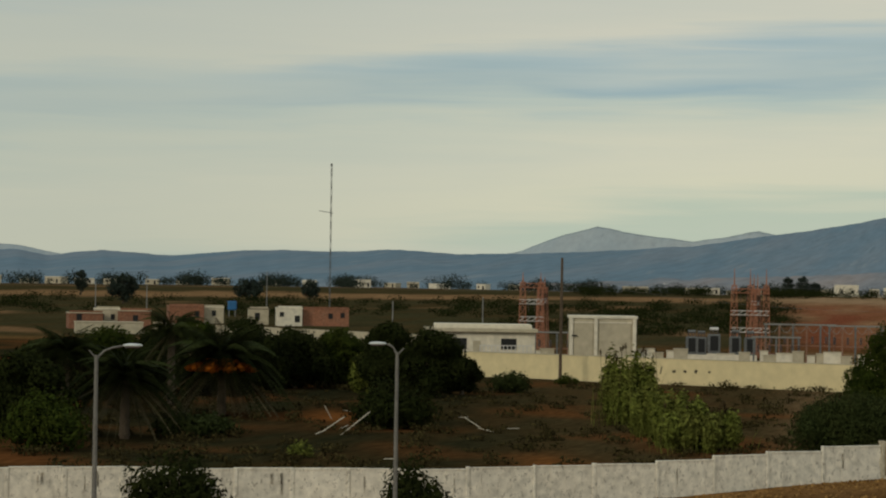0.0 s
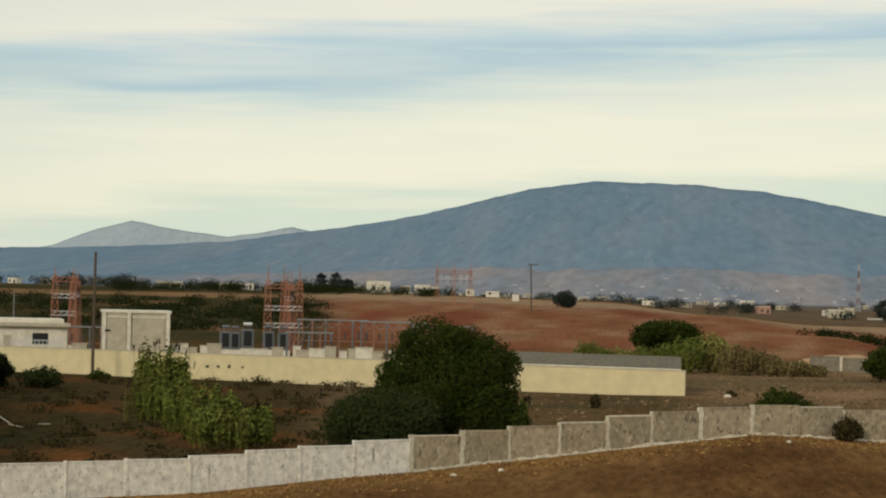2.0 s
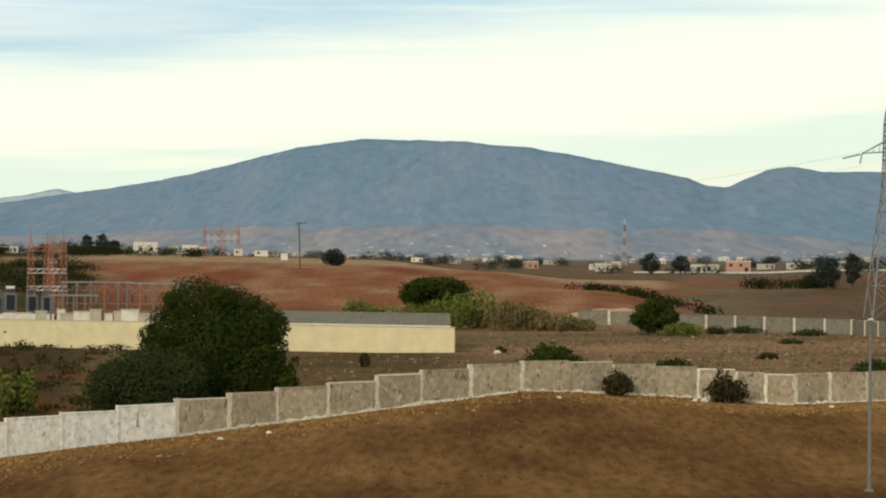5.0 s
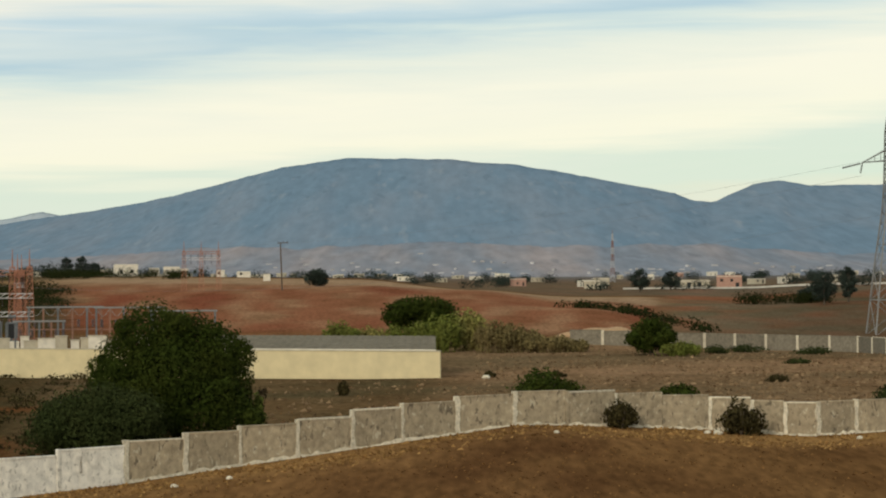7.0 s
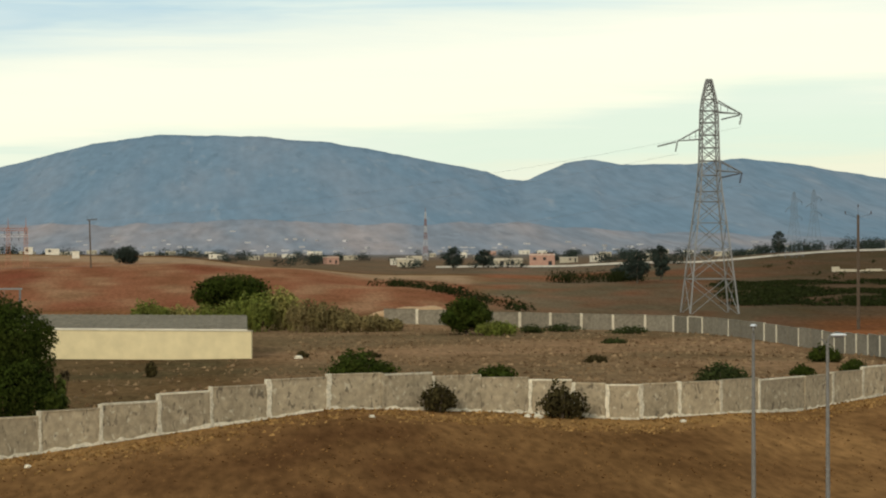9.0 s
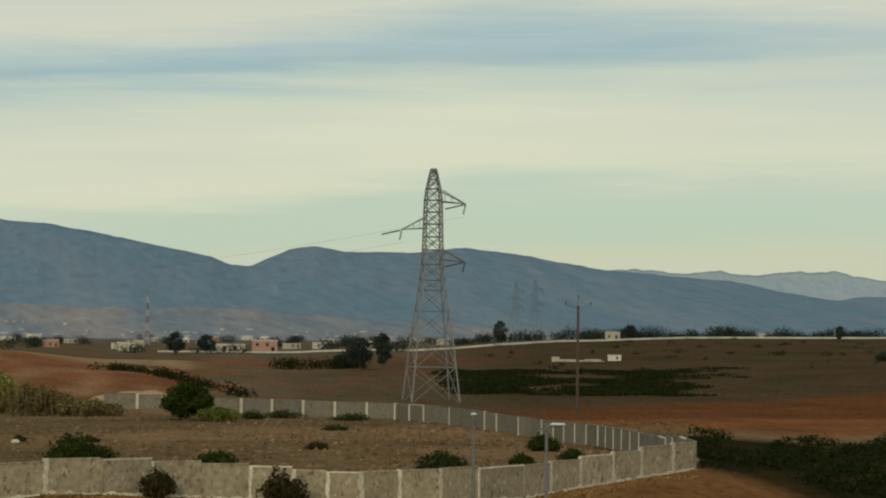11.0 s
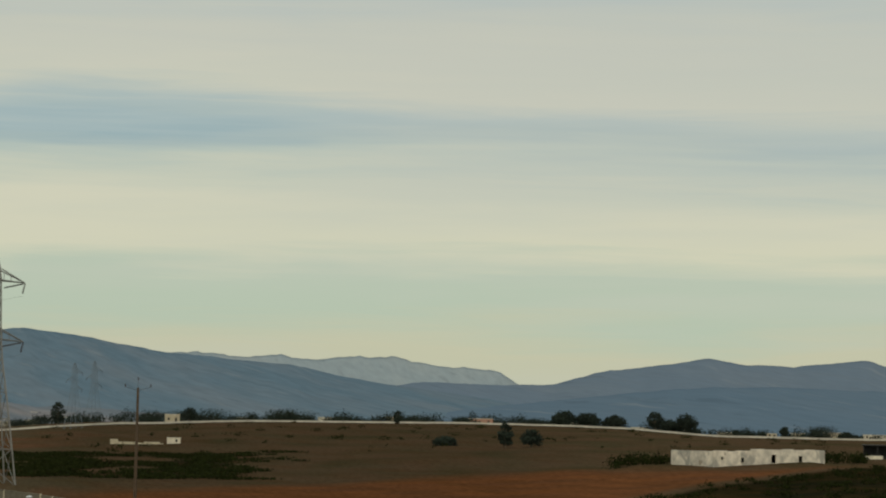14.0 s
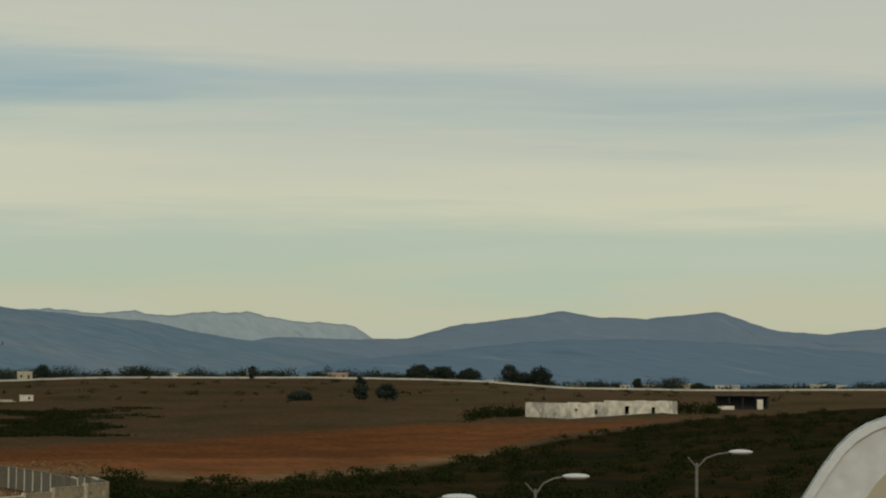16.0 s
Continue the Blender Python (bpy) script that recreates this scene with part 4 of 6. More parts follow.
# canes and the umbrella-shaped tree before the red hill
for a, d, sx, h, mt in ((-2.3, 300, 2.6, 3.9, LEAF_LIGHT), (-1.6, 303, 2.4, 3.4, LEAF_CANE), (-0.6, 296, 2.8, 4.2, LEAF_LIGHT), (0.15, 298, 2.8, 5.0, LEAF_LIGHT), (0.9, 303, 2.6, 5.6, LEAF_CANE), (1.5, 298, 2.8, 4.4, CANE_TAN),
                        (2.1, 301, 2.8, 3.4, CANE_TAN), (2.7, 297, 2.8, 2.4, CANE_TAN), (3.3, 299, 2.6, 1.7, CANE_TAN)):
    canes(a, d, sx, 2.4, h * 0.35, h, 900, "tan withered cane thicket" if mt is CANE_TAN else "dense yellow-green cane thicket", mt, width=0.03, lean=.35)
tree(-0.3, 312, lumps(10.0, 7.1, 10, base=0.66, seed=40), 7000, 0.26, LEAF, "flat-topped dark umbrella tree", trunk=0.3, fork=0.6)
tree(5.2, 292, lumps(6.2, 4.6, 8, base=0.25, seed=41) + [(0, 0, 2.2, 2.2, 2, 1.7)], 4200, 0.27, LEAF, "rounded dark green tree beside the rear wall", trunk=0.25)
canes(5.9, 290, 2.6, 1.0, 0.8, 1.8, 700, "low green growth along the rear wall", width=0.03)


# ---- lamps and poles ----
def street_lamp(x, y, top, arm, heading, label, thick=0.85):
    """A tapered steel pole with a bent arm and a flat lantern. heading: degrees clockwise from +y."""
    az, d = polar(x, y)
    z = height(az, d) - 0.1
    h = top - z
    root = empty("street_lamp", x, y, z, -heading + 90, label, "street lamp", "street lamps")
    part("base_plate", boxed(-.2, .2, -.2, .2, 0.05, 0.16, bevel=0.01), POLE_GREY, root)
    bm = rod(bmesh.new(), (0, 0, 0), (0, 0, h * 0.5), 0.11 * thick, 0.09 * thick, 10)
    rod(bm, (0, 0, h * 0.5), (0, 0, h), 0.09 * thick, 0.065 * thick, 10)
    part("pole", bm, POLE_GREY, root)
    bm = bmesh.new()
    pts = [(0, 0, h - 0.12), (arm * .3, 0, h + 0.12), (arm * .65, 0, h + 0.22), (arm, 0, h + 0.26)]
    part("arm", tube(bm, pts, 0.037 * thick, 8), POLE_GREY, root)
    bm = bmesh.new()
    rod(bm, (0, 0, h - 0.1), (-0.22, 0, h + 0.14), 0.03 * thick, 0.025 * thick, 6)
    part("stub", bm, POLE_GREY, root)
    head = bmesh.new()
    bmesh.ops.create_uvsphere(head, u_segments=14, v_segments=8, radius=1, matrix=Matrix.LocRotScale((arm + .30, 0, h + 0.28), None, (0.30, 0.13, 0.06)))
    hd = part("lantern", head, LAMP_WHITE, root, "white flattened lantern")
    part("lens", boxed(arm + .10, arm + .50, -.09, .09, h + 0.20, h + 0.235, bevel=0.01), CERAMIC, hd, "dark glass lens")
    return root


street_lamp(*spot(-29.05, 60), 8.98, 0.75, -28 + 84, "grey steel street lamp with a curved arm")
street_lamp(*spot(-20.76, 68), 8.9, 0.35, -110, "grey steel street lamp with a short arm")
street_lamp(*spot(11.81, 95), 7.75, 0.12, 12, "grey street lamp whose lantern points away")
street_lamp(*spot(13.5, 90), 7.6, 0.1, 100, "grey street lamp with a pale lantern")
street_lamp(*spot(30.48, 60), 9.23, 0.75, 118, "grey street lamp with a white lantern on an arm", thick=0.55)
street_lamp(*spot(26.77, 52), 8.9, 0.55, 116, "grey street lamp with a white lantern on an arm", thick=0.5)
street_lamp(*spot(24.05, 42), 8.91, 0.4, 114, "grey street lamp with a white lantern on an arm", thick=0.4)


def utility_pole(az, d, h, label, r=0.15, cross=0, mat=None, lean=0.0, bar_turn=0.0):
    x, y = spot(az, d)
    root = empty("utility_pole", x, y, height(az, d), -az, label, "pole", "utility poles")
    bm = rod(bmesh.new(), (0, 0, -0.4), (lean * h * .5, 0, h * .5), r, r * 0.85, 8)
    rod(bm, (lean * h * .5, 0, h * .5), (lean * h, 0, h), r * 0.85, r * 0.7, 8)
    part("shaft", bm, mat or WOOD, root)
    if cross:
        c, s = math.cos(radians(bar_turn)), math.sin(radians(bar_turn))
        bm = rod(bmesh.new(), (lean * h - cross * c * 0.35, -cross * s * .35, h - 0.2), (lean * h + cross * c, cross * s, h - 0.05), 0.10, 0.09, 6)
        part("crossarm", bm, mat or WOOD, root)
        for k in (-0.3, 0.35, 0.92):
            bm = rod(bmesh.new(), (lean * h + cross * c * k, cross * s * k, h - 0.1), (lean * h + cross * c * k, cross * s * k, h + 0.35), 0.07, 0.04, 6)
            part("insulator", bm, CERAMIC, root, "dark porcelain insulator")
    return root


utility_pole(-16.23, 238, 14.3, "tall dark wooden pole before the cream wall", r=0.2, lean=0.004)
utility_pole(-3.87, 560, 12.0, "leaning wooden pole with a short crossarm", r=0.2, cross=1.9, lean=-0.03)
p = utility_pole(14.2, 335, 15.3, "slim brown wooden pole with three insulators", r=0.23)
for dx, dz in ((-1.7, 0.4), (0, 1.3), (1.7, 0.4)):
    bm = rod(bmesh.new(), (dx, 0, 15.0 + dz), (dx, 0, 15.4 + dz), 0.10, 0.07, 6)
    rod(bm, (dx, 0, 15.0 + dz), (0, 0, 14.9), 0.02, 0.02, 4)
    part("insulator", bm, CERAMIC, p, "dark insulator on a thin bracket")
for a, d, h in ((-29.1, 420, 9), (-27.7, 430, 10), (-24.4, 520, 10), (-20.9, 300, 8), (-18.4, 330, 8.5)):
    utility_pole(a, d, h, "thin pale pole among the houses", r=0.11, mat=STEEL)
# guyed mast behind the houses
x, y = spot(-22.66, 450)
mast = empty("radio_mast", x, y, height(-22.66, 450), 22.2, "tall slender guyed radio mast", "mast")
mh = 36.4 - height(-22.66, 450)
bm = bmesh.new()
for i in range(3):
    a = i * 2.094
    for k in range(12):
        rod(bm, (.16 * math.cos(a), .16 * math.sin(a), mh * k / 12), (.16 * math.cos(a), .16 * math.sin(a), mh * (k + 1) / 12), 0.045, 0.045, 4)
        b = a + 2.094
        rod(bm, (.16 * math.cos(a), .16 * math.sin(a), mh * k / 12), (.16 * math.cos(b), .16 * math.sin(b), mh * (k + 1) / 12), 0.03, 0.03, 4)
part("lattice", bm, GREY_METAL, mast)
part("antenna_boom", rod(bmesh.new(), (-2.6, 0, mh * .715), (0.5, 0, mh * .70), 0.07, 0.07, 5), GREY_METAL, mast)
part("tip", boxed(-.22, .22, -.15, .15, mh - .1, mh + .5, bevel=.05), GREY_METAL, mast)


# ---- lattice steel ----
def lattice(bm, profile, step, leg=0.09, brace=0.05):
    """Four legs with crossed bracing; profile gives half-widths by height."""
    z, top = profile[0][0], profile[-1][0]
    while z < top - 0.01:
        w0 = lerp(profile, z)
        z1 = min(top, z + max(step * w0, 0.8))
        w1 = lerp(profile, z1)
        lo = [(-w0, -w0, z), (w0, -w0, z), (w0, w0, z), (-w0, w0, z)]
        hi = [(-w1, -w1, z1), (w1, -w1, z1), (w1, w1, z1), (-w1, w1, z1)]
        for i in range(4):
            j = (i + 1) % 4
            rod(bm, lo[i], hi[i], leg, leg, 4)
            rod(bm, lo[i], hi[j], brace, brace, 4)
            rod(bm, lo[j], hi[i], brace, brace, 4)
            rod(bm, hi[i], hi[j], brace, brace, 4)
        z = z1
    return bm


def pylon(az, d, scale, turn, label, wires=True, steel=None, slight=1.0):
    steel = steel or STEEL
    x, y = spot(az, d)
    root = empty("transmission_tower", x, y, height(az, d) - 0.2, -az + turn, label, "pylon", "transmission towers")
    root.scale = (scale, scale, scale)
    for prof, step, leg, brace in (([(0, 4.0), (11, 2.85), (20, 1.75)], 1.45, 0.15, 0.06), ([(20, 1.75), (24, 1.45), (34, 1.22), (38, 0.45)], 1.5, 0.13, 0.075)):
        z, top = prof[0][0], prof[-1][0]
        legs = [[] for _ in range(4)]
        while z < top - 0.01:
            w0 = lerp(prof, z)
            z1 = min(top, z + max(step * w0, 0.8))
            w1 = lerp(prof, z1)
            for i in range(4):
                (p, q), (r, t) = [((-1, -1), (1, -1), (1, 1), (-1, 1))[k % 4] for k in (i, i + 1)]
                legs[i] += [(p * w0, q * w0, z)] * (not legs[i]) + [(p * w1, q * w1, z1)]
                for m, (e, g) in enumerate((((p * w0, q * w0, z), (r * w1, t * w1, z1)), ((r * w0, t * w0, z), (p * w1, q * w1, z1)), ((p * w1, q * w1, z1), (r * w1, t * w1, z1)))):
                    part("tie" if m == 2 else "brace", rod(bmesh.new(), e, g, brace * slight, brace * slight, 4), steel, root)
            z = z1
        for pts in legs:
            part("leg", tube(bmesh.new(), pts, leg * slight), steel, root)
    part("peak", boxed(-.55, .55, -.2, .2, 37.9, 38.3, bevel=.05), steel, root)
    for sgn, z, ln in ((-1, 28.8, 5.2), (1, 33.2, 5.4), (1, 23.7, 5.4)):
        bm = bmesh.new()
        tip = (sgn * ln, 0, z - 0.6)
        for yy in (-1, 1):
            for zz in (-0.3, 1.5):
                rod(bm, (sgn * 1.25, yy * 1.2, z + zz), tip, 0.10, 0.08, 4)
        for k in (0.25, 0.5, 0.75):
            px = sgn * (1 + (ln - 1) * k)
            a = (1 - k)
            rod(bm, (px, a, z - .3 * a - .6 * k), (px, a * .9, z + 1.5 * a - .6 * k), 0.05, 0.05, 4)
            rod(bm, (px, -a, z - .3 * a - .6 * k), (px, a, z - .3 * a - .6 * k), 0.05, 0.05, 4)
        part("crossarm", bm, steel, root)
        bm = bmesh.new()
        for k in range(6):
            rod(bm, (sgn * ln - .06 * k, 0, z - 0.7 - .28 * k), (sgn * ln - .06 * k - .04, 0, z - 0.9 - .28 * k), 0.17, 0.09, 6)
        part("insulator_string", bm, CERAMIC, root, "dark hanging insulator string")
        if wires:
            bm = bmesh.new()
            for k in range(9):
                rod(bm, (sgn * ln - .3 - .28 * k, .3 + .3 * k, z - .75 - .07 * k), (sgn * ln - .5 - .28 * k, .5 + .3 * k, z - .8 - .07 * k), .15, .09, 6)
            part("strain_insulator", bm, CERAMIC, root, "dark slanting strain insulator")
        if wires:
            v, f = [], []
            for k in range(25):
                s = k / 24
                px, py, pz = sgn * ln - 230 * s, 260 * s, z - 2.7 - 38 * s * (1 - s) - 9 * s
                v += [(px - .012, py - .01, pz - .01), (px + .012, py + .01, pz - .01), (px, py, pz + .018)]
                if k:
                    b = 3 * k
                    f += [(b - 3 + i, b - 3 + (i + 1) % 3, b + (i + 1) % 3, b + i) for i in range(3)]
            part("conductor", (v, f), GREY_METAL, root, "thin sagging power line")
    return root


HAZE_STEEL = material("hazy_steel", (0.19, 0.235, 0.275), 0.8, amount=.1, bump=0)
pylon(10.81, 390, 0.967, 12, "grey lattice steel transmission tower with three arms")
pylon(12.75, 900, 0.62, 30, "small distant lattice transmission tower", wires=False, steel=HAZE_STEEL, slight=0.7)
pylon(13.2, 1150, 0.75, 30, "small distant lattice transmission tower", wires=False, steel=HAZE_STEEL, slight=0.7)


def gantry(az, d, cols, gap, h, label, spike=2.6, turn=0.0, beam=(0.78, 0.93)):
    x, y = spot(az, d)
    root = empty("switchyard_gantry", x, y, height(az, d) - 0.1, -az + turn, label, "gantry", "switchyard gantries")
    for i in range(cols):
        px = (i - (cols - 1) / 2) * gap
        c = part("lattice_column", lattice(bmesh.new(), [(0, 0.66), (h, 0.34)], 2.2, 0.05, 0.03), RED_STEEL, root)
        c.location = (px, 0, 0)
        s = part("spike", rod(bmesh.new(), (px, 0, h), (px, 0, h + spike), 0.11, 0.03, 5), RED_STEEL, root)
    for k in beam:
        bm = bmesh.new()
        w = (cols - 1) / 2 * gap + 0.5
        for yy, zz in ((-.35, 0), (.35, 0), (-.35, .6), (.35, .6)):
            rod(bm, (-w, yy, h * k + zz), (w, yy, h * k + zz), 0.06, 0.06, 4)
        n = int(w * 2 / 0.8)
        for i in range(n):
            a, b = -w + 2 * w * i / n, -w + 2 * w * (i + 1) / n
            rod(bm, (a, -.35, h * k), (b, -.35, h * k + .6), 0.035, 0.035, 4)
            rod(bm, (a, .35, h * k), (b, .35, h * k + .6), 0.035, 0.035, 4)
        part("lattice_beam", bm, RED_STEEL if k > .85 else WHITE_STEEL, root)
    for i in range(cols * 2):
        px = (i / (cols * 2 - 1) - 0.5) * (cols - 1) * gap
        for k in beam:
            bm = bmesh.new()
            for j in range(5):
                rod(bm, (px, -.4, h * k - .2 - .2 * j), (px, -.4, h * k - .34 - .2 * j), 0.13, 0.07, 6)
            part("insulator", bm, CERAMIC, root, "dark insulator string")
    return root


gantry(-17.05, 300, 2, 2.6, 11.3, "red lattice steel switchyard gantry", spike=1.4, beam=(0.5, 0.72, 0.93))
gantry(-16.75, 312, 2, 2.2, 10.5, "red lattice steel switchyard gantry", spike=1.6, turn=70)
gantry(-11.02, 300, 3, 2.3, 11.3, "tall red and white lattice switchyard gantry", spike=2.4, beam=(0.4, 0.62, 0.9))
gantry(-10.87, 316, 2, 2.4, 10.5, "red lattice switchyard gantry", spike=2.4, turn=75)
gantry(-6.1, 560, 3, 4.4, 10.2, "distant red lattice gantry on the hill", spike=2.6)


# ---- substation ----
def sub_az(x):
    """Headings across the switchyard, by an even scale from west to east."""
    return -15.97 + (x - 1005) * 0.01457


def window_in(parent, x0, x1, y, z0, z1, mat=None, frame_mat=None):
    """A framed opening set into a wall whose face is at y."""
    w = part("window", boxed(x0, x1, y - 0.03, y + 0.12, z0, z1), mat or DARK, parent, "dark window opening")
    bm = bmesh.new()
    for a in ((x0 - .08, x0, z0 - .08, z1 + .08), (x1, x1 + .08, z0 - .08, z1 + .08), (x0, x1, z1, z1 + .08), (x0, x1, z0 - .08, z0)):
        box(bm, a[0], a[1], y - 0.07, y + 0.02, a[2], a[3])
    part("window_frame", bm, frame_mat or PLASTER, w)
    return w


def house(az, d, w, depth, h, mat, label, turn=0.0, openings=(), parapet=0.35, name="house", group="", roof_mat=None, dz=0.0):
    x, y = spot(az, d)
    root = empty(name, x, y, height(az, d) - 0.35 + dz, -az + turn, label, "house" if name == "house" else "building", group)
    h += 0.35
    part("wall", boxed(-w / 2, w / 2, 0, depth, 0, h, bevel=0.03), mat, root)
    part("roof", boxed(-w / 2 - 0.12, w / 2 + 0.12, -0.12, depth + 0.12, h + 0.004, h + 0.2, bevel=0.03), roof_mat or PLASTER, root)
    if parapet:
        part("parapet", boxed(-w / 2 + .1, w / 2 - .1, 0.05, 0.22, h + 0.204, h + 0.2 + parapet), mat, root)
    for k, z0, ow, oh in openings:
        window_in(root, k * w - ow / 2, k * w + ow / 2, 0, z0 + .35, z0 + .35 + oh, frame_mat=mat)
    return root


# two-bay transformer hall
x, y = spot(-15.05, 262)
hall = empty("transformer_hall", x, y, height(-15.05, 262) - 0.3, 15.05, "beige block transformer hall with two tall bays", "building")
part("wall", boxed(-4.2, 4.2, 0, 7, 0, 7.2, bevel=0.03), BEIGE, hall)
part("roof", boxed(-4.35, 4.35, -0.15, 7.15, 7.204, 7.55, bevel=0.04), PLASTER, hall, "pale roof slab")
for c in (-4.05, -0.95, 3.95):
    part("pilaster", boxed(c - .22, c + .22, -0.25, -0.003, 0, 7.2, bevel=.02), PLASTER, hall)
for c, w in ((-2.5, 1.22), (1.5, 2.0)):
    bay = part("bay_panel", boxed(c - w, c + w, -0.09, -0.004, 0.4, 6.6, bevel=.02), BEIGE, hall, "tall flat door panel")
    part("bay_frame", boxed(c - w - .1, c + w + .1, -0.13, -0.003, 6.62, 6.78, bevel=.01), PLASTER, bay)
part("vent", boxed(-4.0, -3.3, -0.28, -0.254, 4.9, 5.1), DARK, hall)
# long low control building
x, y = spot(-18.4, 265)
ctrl = empty("control_building", x, y, height(-18.4, 265) - 0.3, 18.4, "long low white control building with a flat overhanging roof", "building")
part("wall", boxed(-6.8, 6.8, 0, 8, 0, 5.1, bevel=.03), PLASTER, ctrl)
part("roof", boxed(-7.3, 7.1, -0.7, 8.4, 5.104, 5.55, bevel=.04), BEIGE, ctrl, "flat overhanging roof slab")
part("upper_roof", boxed(-6.0, 6.4, 0.6, 7.6, 5.554, 6.1, bevel=.04), PLASTER, ctrl)
for a, b in ((-6.3, -4.9), (-3.6, -2.0), (2.4, 4.4)):
    window_in(ctrl, a, b, 0, 2.9, 4.3)
part("door", boxed(-1.2, -0.2, -0.04, 0.05, 0.3, 4.0), BEIGE, ctrl)
for k in range(14):
    part("railing_post", rod(bmesh.new(), (-0.4 + k * .5, -2.2, 0), (-0.4 + k * .5, -2.2, 3.4), .05, .05, 5), WHITE_STEEL, ctrl)
part("handrail", boxed(-0.5, 6.3, -2.25, -2.15, 3.4, 3.5), WHITE_STEEL, ctrl)


def transformer(az, d, h, w, label, white_top=False):
    x, y = spot(az, d)
    root = empty("transformer", x, y, height(az, d) - 0.1, -az, label, "transformer", "switchyard transformers")
    part("plinth", boxed(-w * .6, w * .6, -.7, 1.1, 0, h * 0.35, bevel=.03), PLASTER, root, "white concrete plinth")
    part("tank", boxed(-w / 2, w / 2, -.5, .9, h * .35 + .004, h * .82, bevel=.06), GREY_METAL, root)
    part("opening", boxed(-w * .32, w * .32, -.56, -.51, h * .42, h * .78), DARK, root)
    for k in range(5):
        part("cooling_fin", boxed(-w * .55, -w / 2 - .01, -.4 + k * .24, -.34 + k * .24, h * .4, h * .78), GREY_METAL, root)
    for k in (-0.3, 0, 0.3):
        bm = bmesh.new()
        for j in range(4):
            rod(bm, (k * w, .2, h * .82 + j * .16), (k * w, .2, h * .82 + j * .16 + .13), .12, .07, 6)
        part("bushing", bm, CERAMIC, root)
    part("conservator", rod(bmesh.new(), (-w * .35, .5, h * .95), (w * .35, .5, h * .95), .22, .22, 10), WHITE_STEEL if white_top else GREY_METAL, root)
    return root


for px, h, w, wt in ((1236, 5.2, 1.5, False), (1254, 5.1, 1.4, False), (1278, 5.6, 1.7, True), (1318, 5.3, 1.5, False), (1346, 5.2, 1.5, False)):
    transformer(sub_az(px), 285, h, w, "dark grey transformer on a white plinth", wt)


def busbar_frame(az, d, w, h, n, label, arcs=False):
    x, y = spot(az, d)
    root = empty("busbar_frame", x, y, height(az, d) - 0.1, -az, label, "steel frame", "switchyard busbars")
    for i in range(n):
        px = -w / 2 + w * i / (n - 1)
        part("post", boxed(px - .12, px + .12, -.12, .12, 0, h - .2), RUST if i % 2 else GREY_METAL, root)
        bm = bmesh.new()
        for j in range(5):
            rod(bm, (px + w / n * .5 * (i < n - 1), -.3, h * .55 + j * .2), (px + w / n * .5 * (i < n - 1), -.3, h * .55 + j * .2 + .16), .24, .15, 6)
        part("insulator", bm, CERAMIC, root, "dark porcelain insulator")
        if arcs and i < n - 1:
            bm = bmesh.new()
            pts = [(px + w / (n - 1) * k / 8, -.1, h - .1 - 1.1 * math.sin(math.pi * k / 8)) for k in range(9)]
            part("cable", tube(bm, pts, .035), STEEL, root)
    part("top_beam", boxed(-w / 2 - .3, w / 2 + .3, -.14, .14, h - .2, h + .02, bevel=.02), STEEL, root)
    part("lower_beam", boxed(-w / 2 - .3, w / 2 + .3, -.1, .1, h * .5 - .1, h * .5 + .06), RUST, root)
    return root


busbar_frame(sub_az(1440), 292, 9.5, 6.0, 6, "pale steel busbar frame with dark insulators", True)
busbar_frame(sub_az(1560), 294, 9.0, 5.9, 6, "pale steel busbar frame with dark insulators", True)
busbar_frame(sub_az(1395), 280, 6.0, 4.6, 5, "rust-red steel switch frame")
busbar_frame(sub_az(1660), 290, 8.0, 5.6, 5, "pale steel busbar frame with dark insulators")
busbar_frame(sub_az(970), 283, 4.5, 4.6, 4, "rust-red steel switch frame")
for i, px in enumerate((948, 962, 1150, 1172, 1196, 1215, 1300, 1335, 1372, 1384, 1412, 1437, 1462, 1486, 1503, 1530, 1560, 1590, 1625, 1660)):
    a = sub_az(px)
    w = (1.0, 1.8, 2.2, 1.4)[i % 4]
    x, y = spot(a, 264)
    pl = empty("equipment_plinth", x, y, height(a, 264) - 0.1, -a, "low white concrete equipment plinth", "plinth", "switchyard plinths")
    part("block", boxed(-w / 2, w / 2, -.4, .4, 0, 2.7 + 0.25 * (i % 3), bevel=.03), (PLASTER, BEIGE)[i % 2], pl)
    part("cap", boxed(-w / 2 - .08, w / 2 + .08, -.48, .48, 2.71 + 0.25 * (i % 3), 2.81 + 0.25 * (i % 3)), BEIGE, pl)
# long shed roof behind the end of the cream wall


def behind_wall(a, back):
    """A place so far behind the cream wall, at a share of its length given by heading."""
    u = (a + 19.6) / 19.8
    return WX0 + (WX1 - WX0) * u, WY0 + (WY1 - WY0) * u + back


x0, y0 = behind_wall(-2.75, 1.2)
shed = empty("long_shed", x0, y0, height(-2.75, 236) - 0.2, 0, "long low shed with a grey corrugated roof", "shed")
v, f = [], []
A0, A1, n = -5.6, 0.1, 66
for i in range(n + 1):
    a, b = A0 + (A1 - A0) * i / n, 0.05 * (i % 2)
    for dd, z in ((0, 3.02 + b), (20, 3.95 + b), (0, 2.9 + b), (20, 3.83 + b)):
        px, py = behind_wall(a, 1.2 + dd)
        v.append((px - x0, py - y0, z))
    if i:
        s = 4 * i
        f += [(s - 4, s, s + 1, s - 3), (s - 2, s - 1, s + 3, s + 2), (s - 4, s - 2, s + 2, s), (s - 3, s + 1, s + 3, s - 1)]
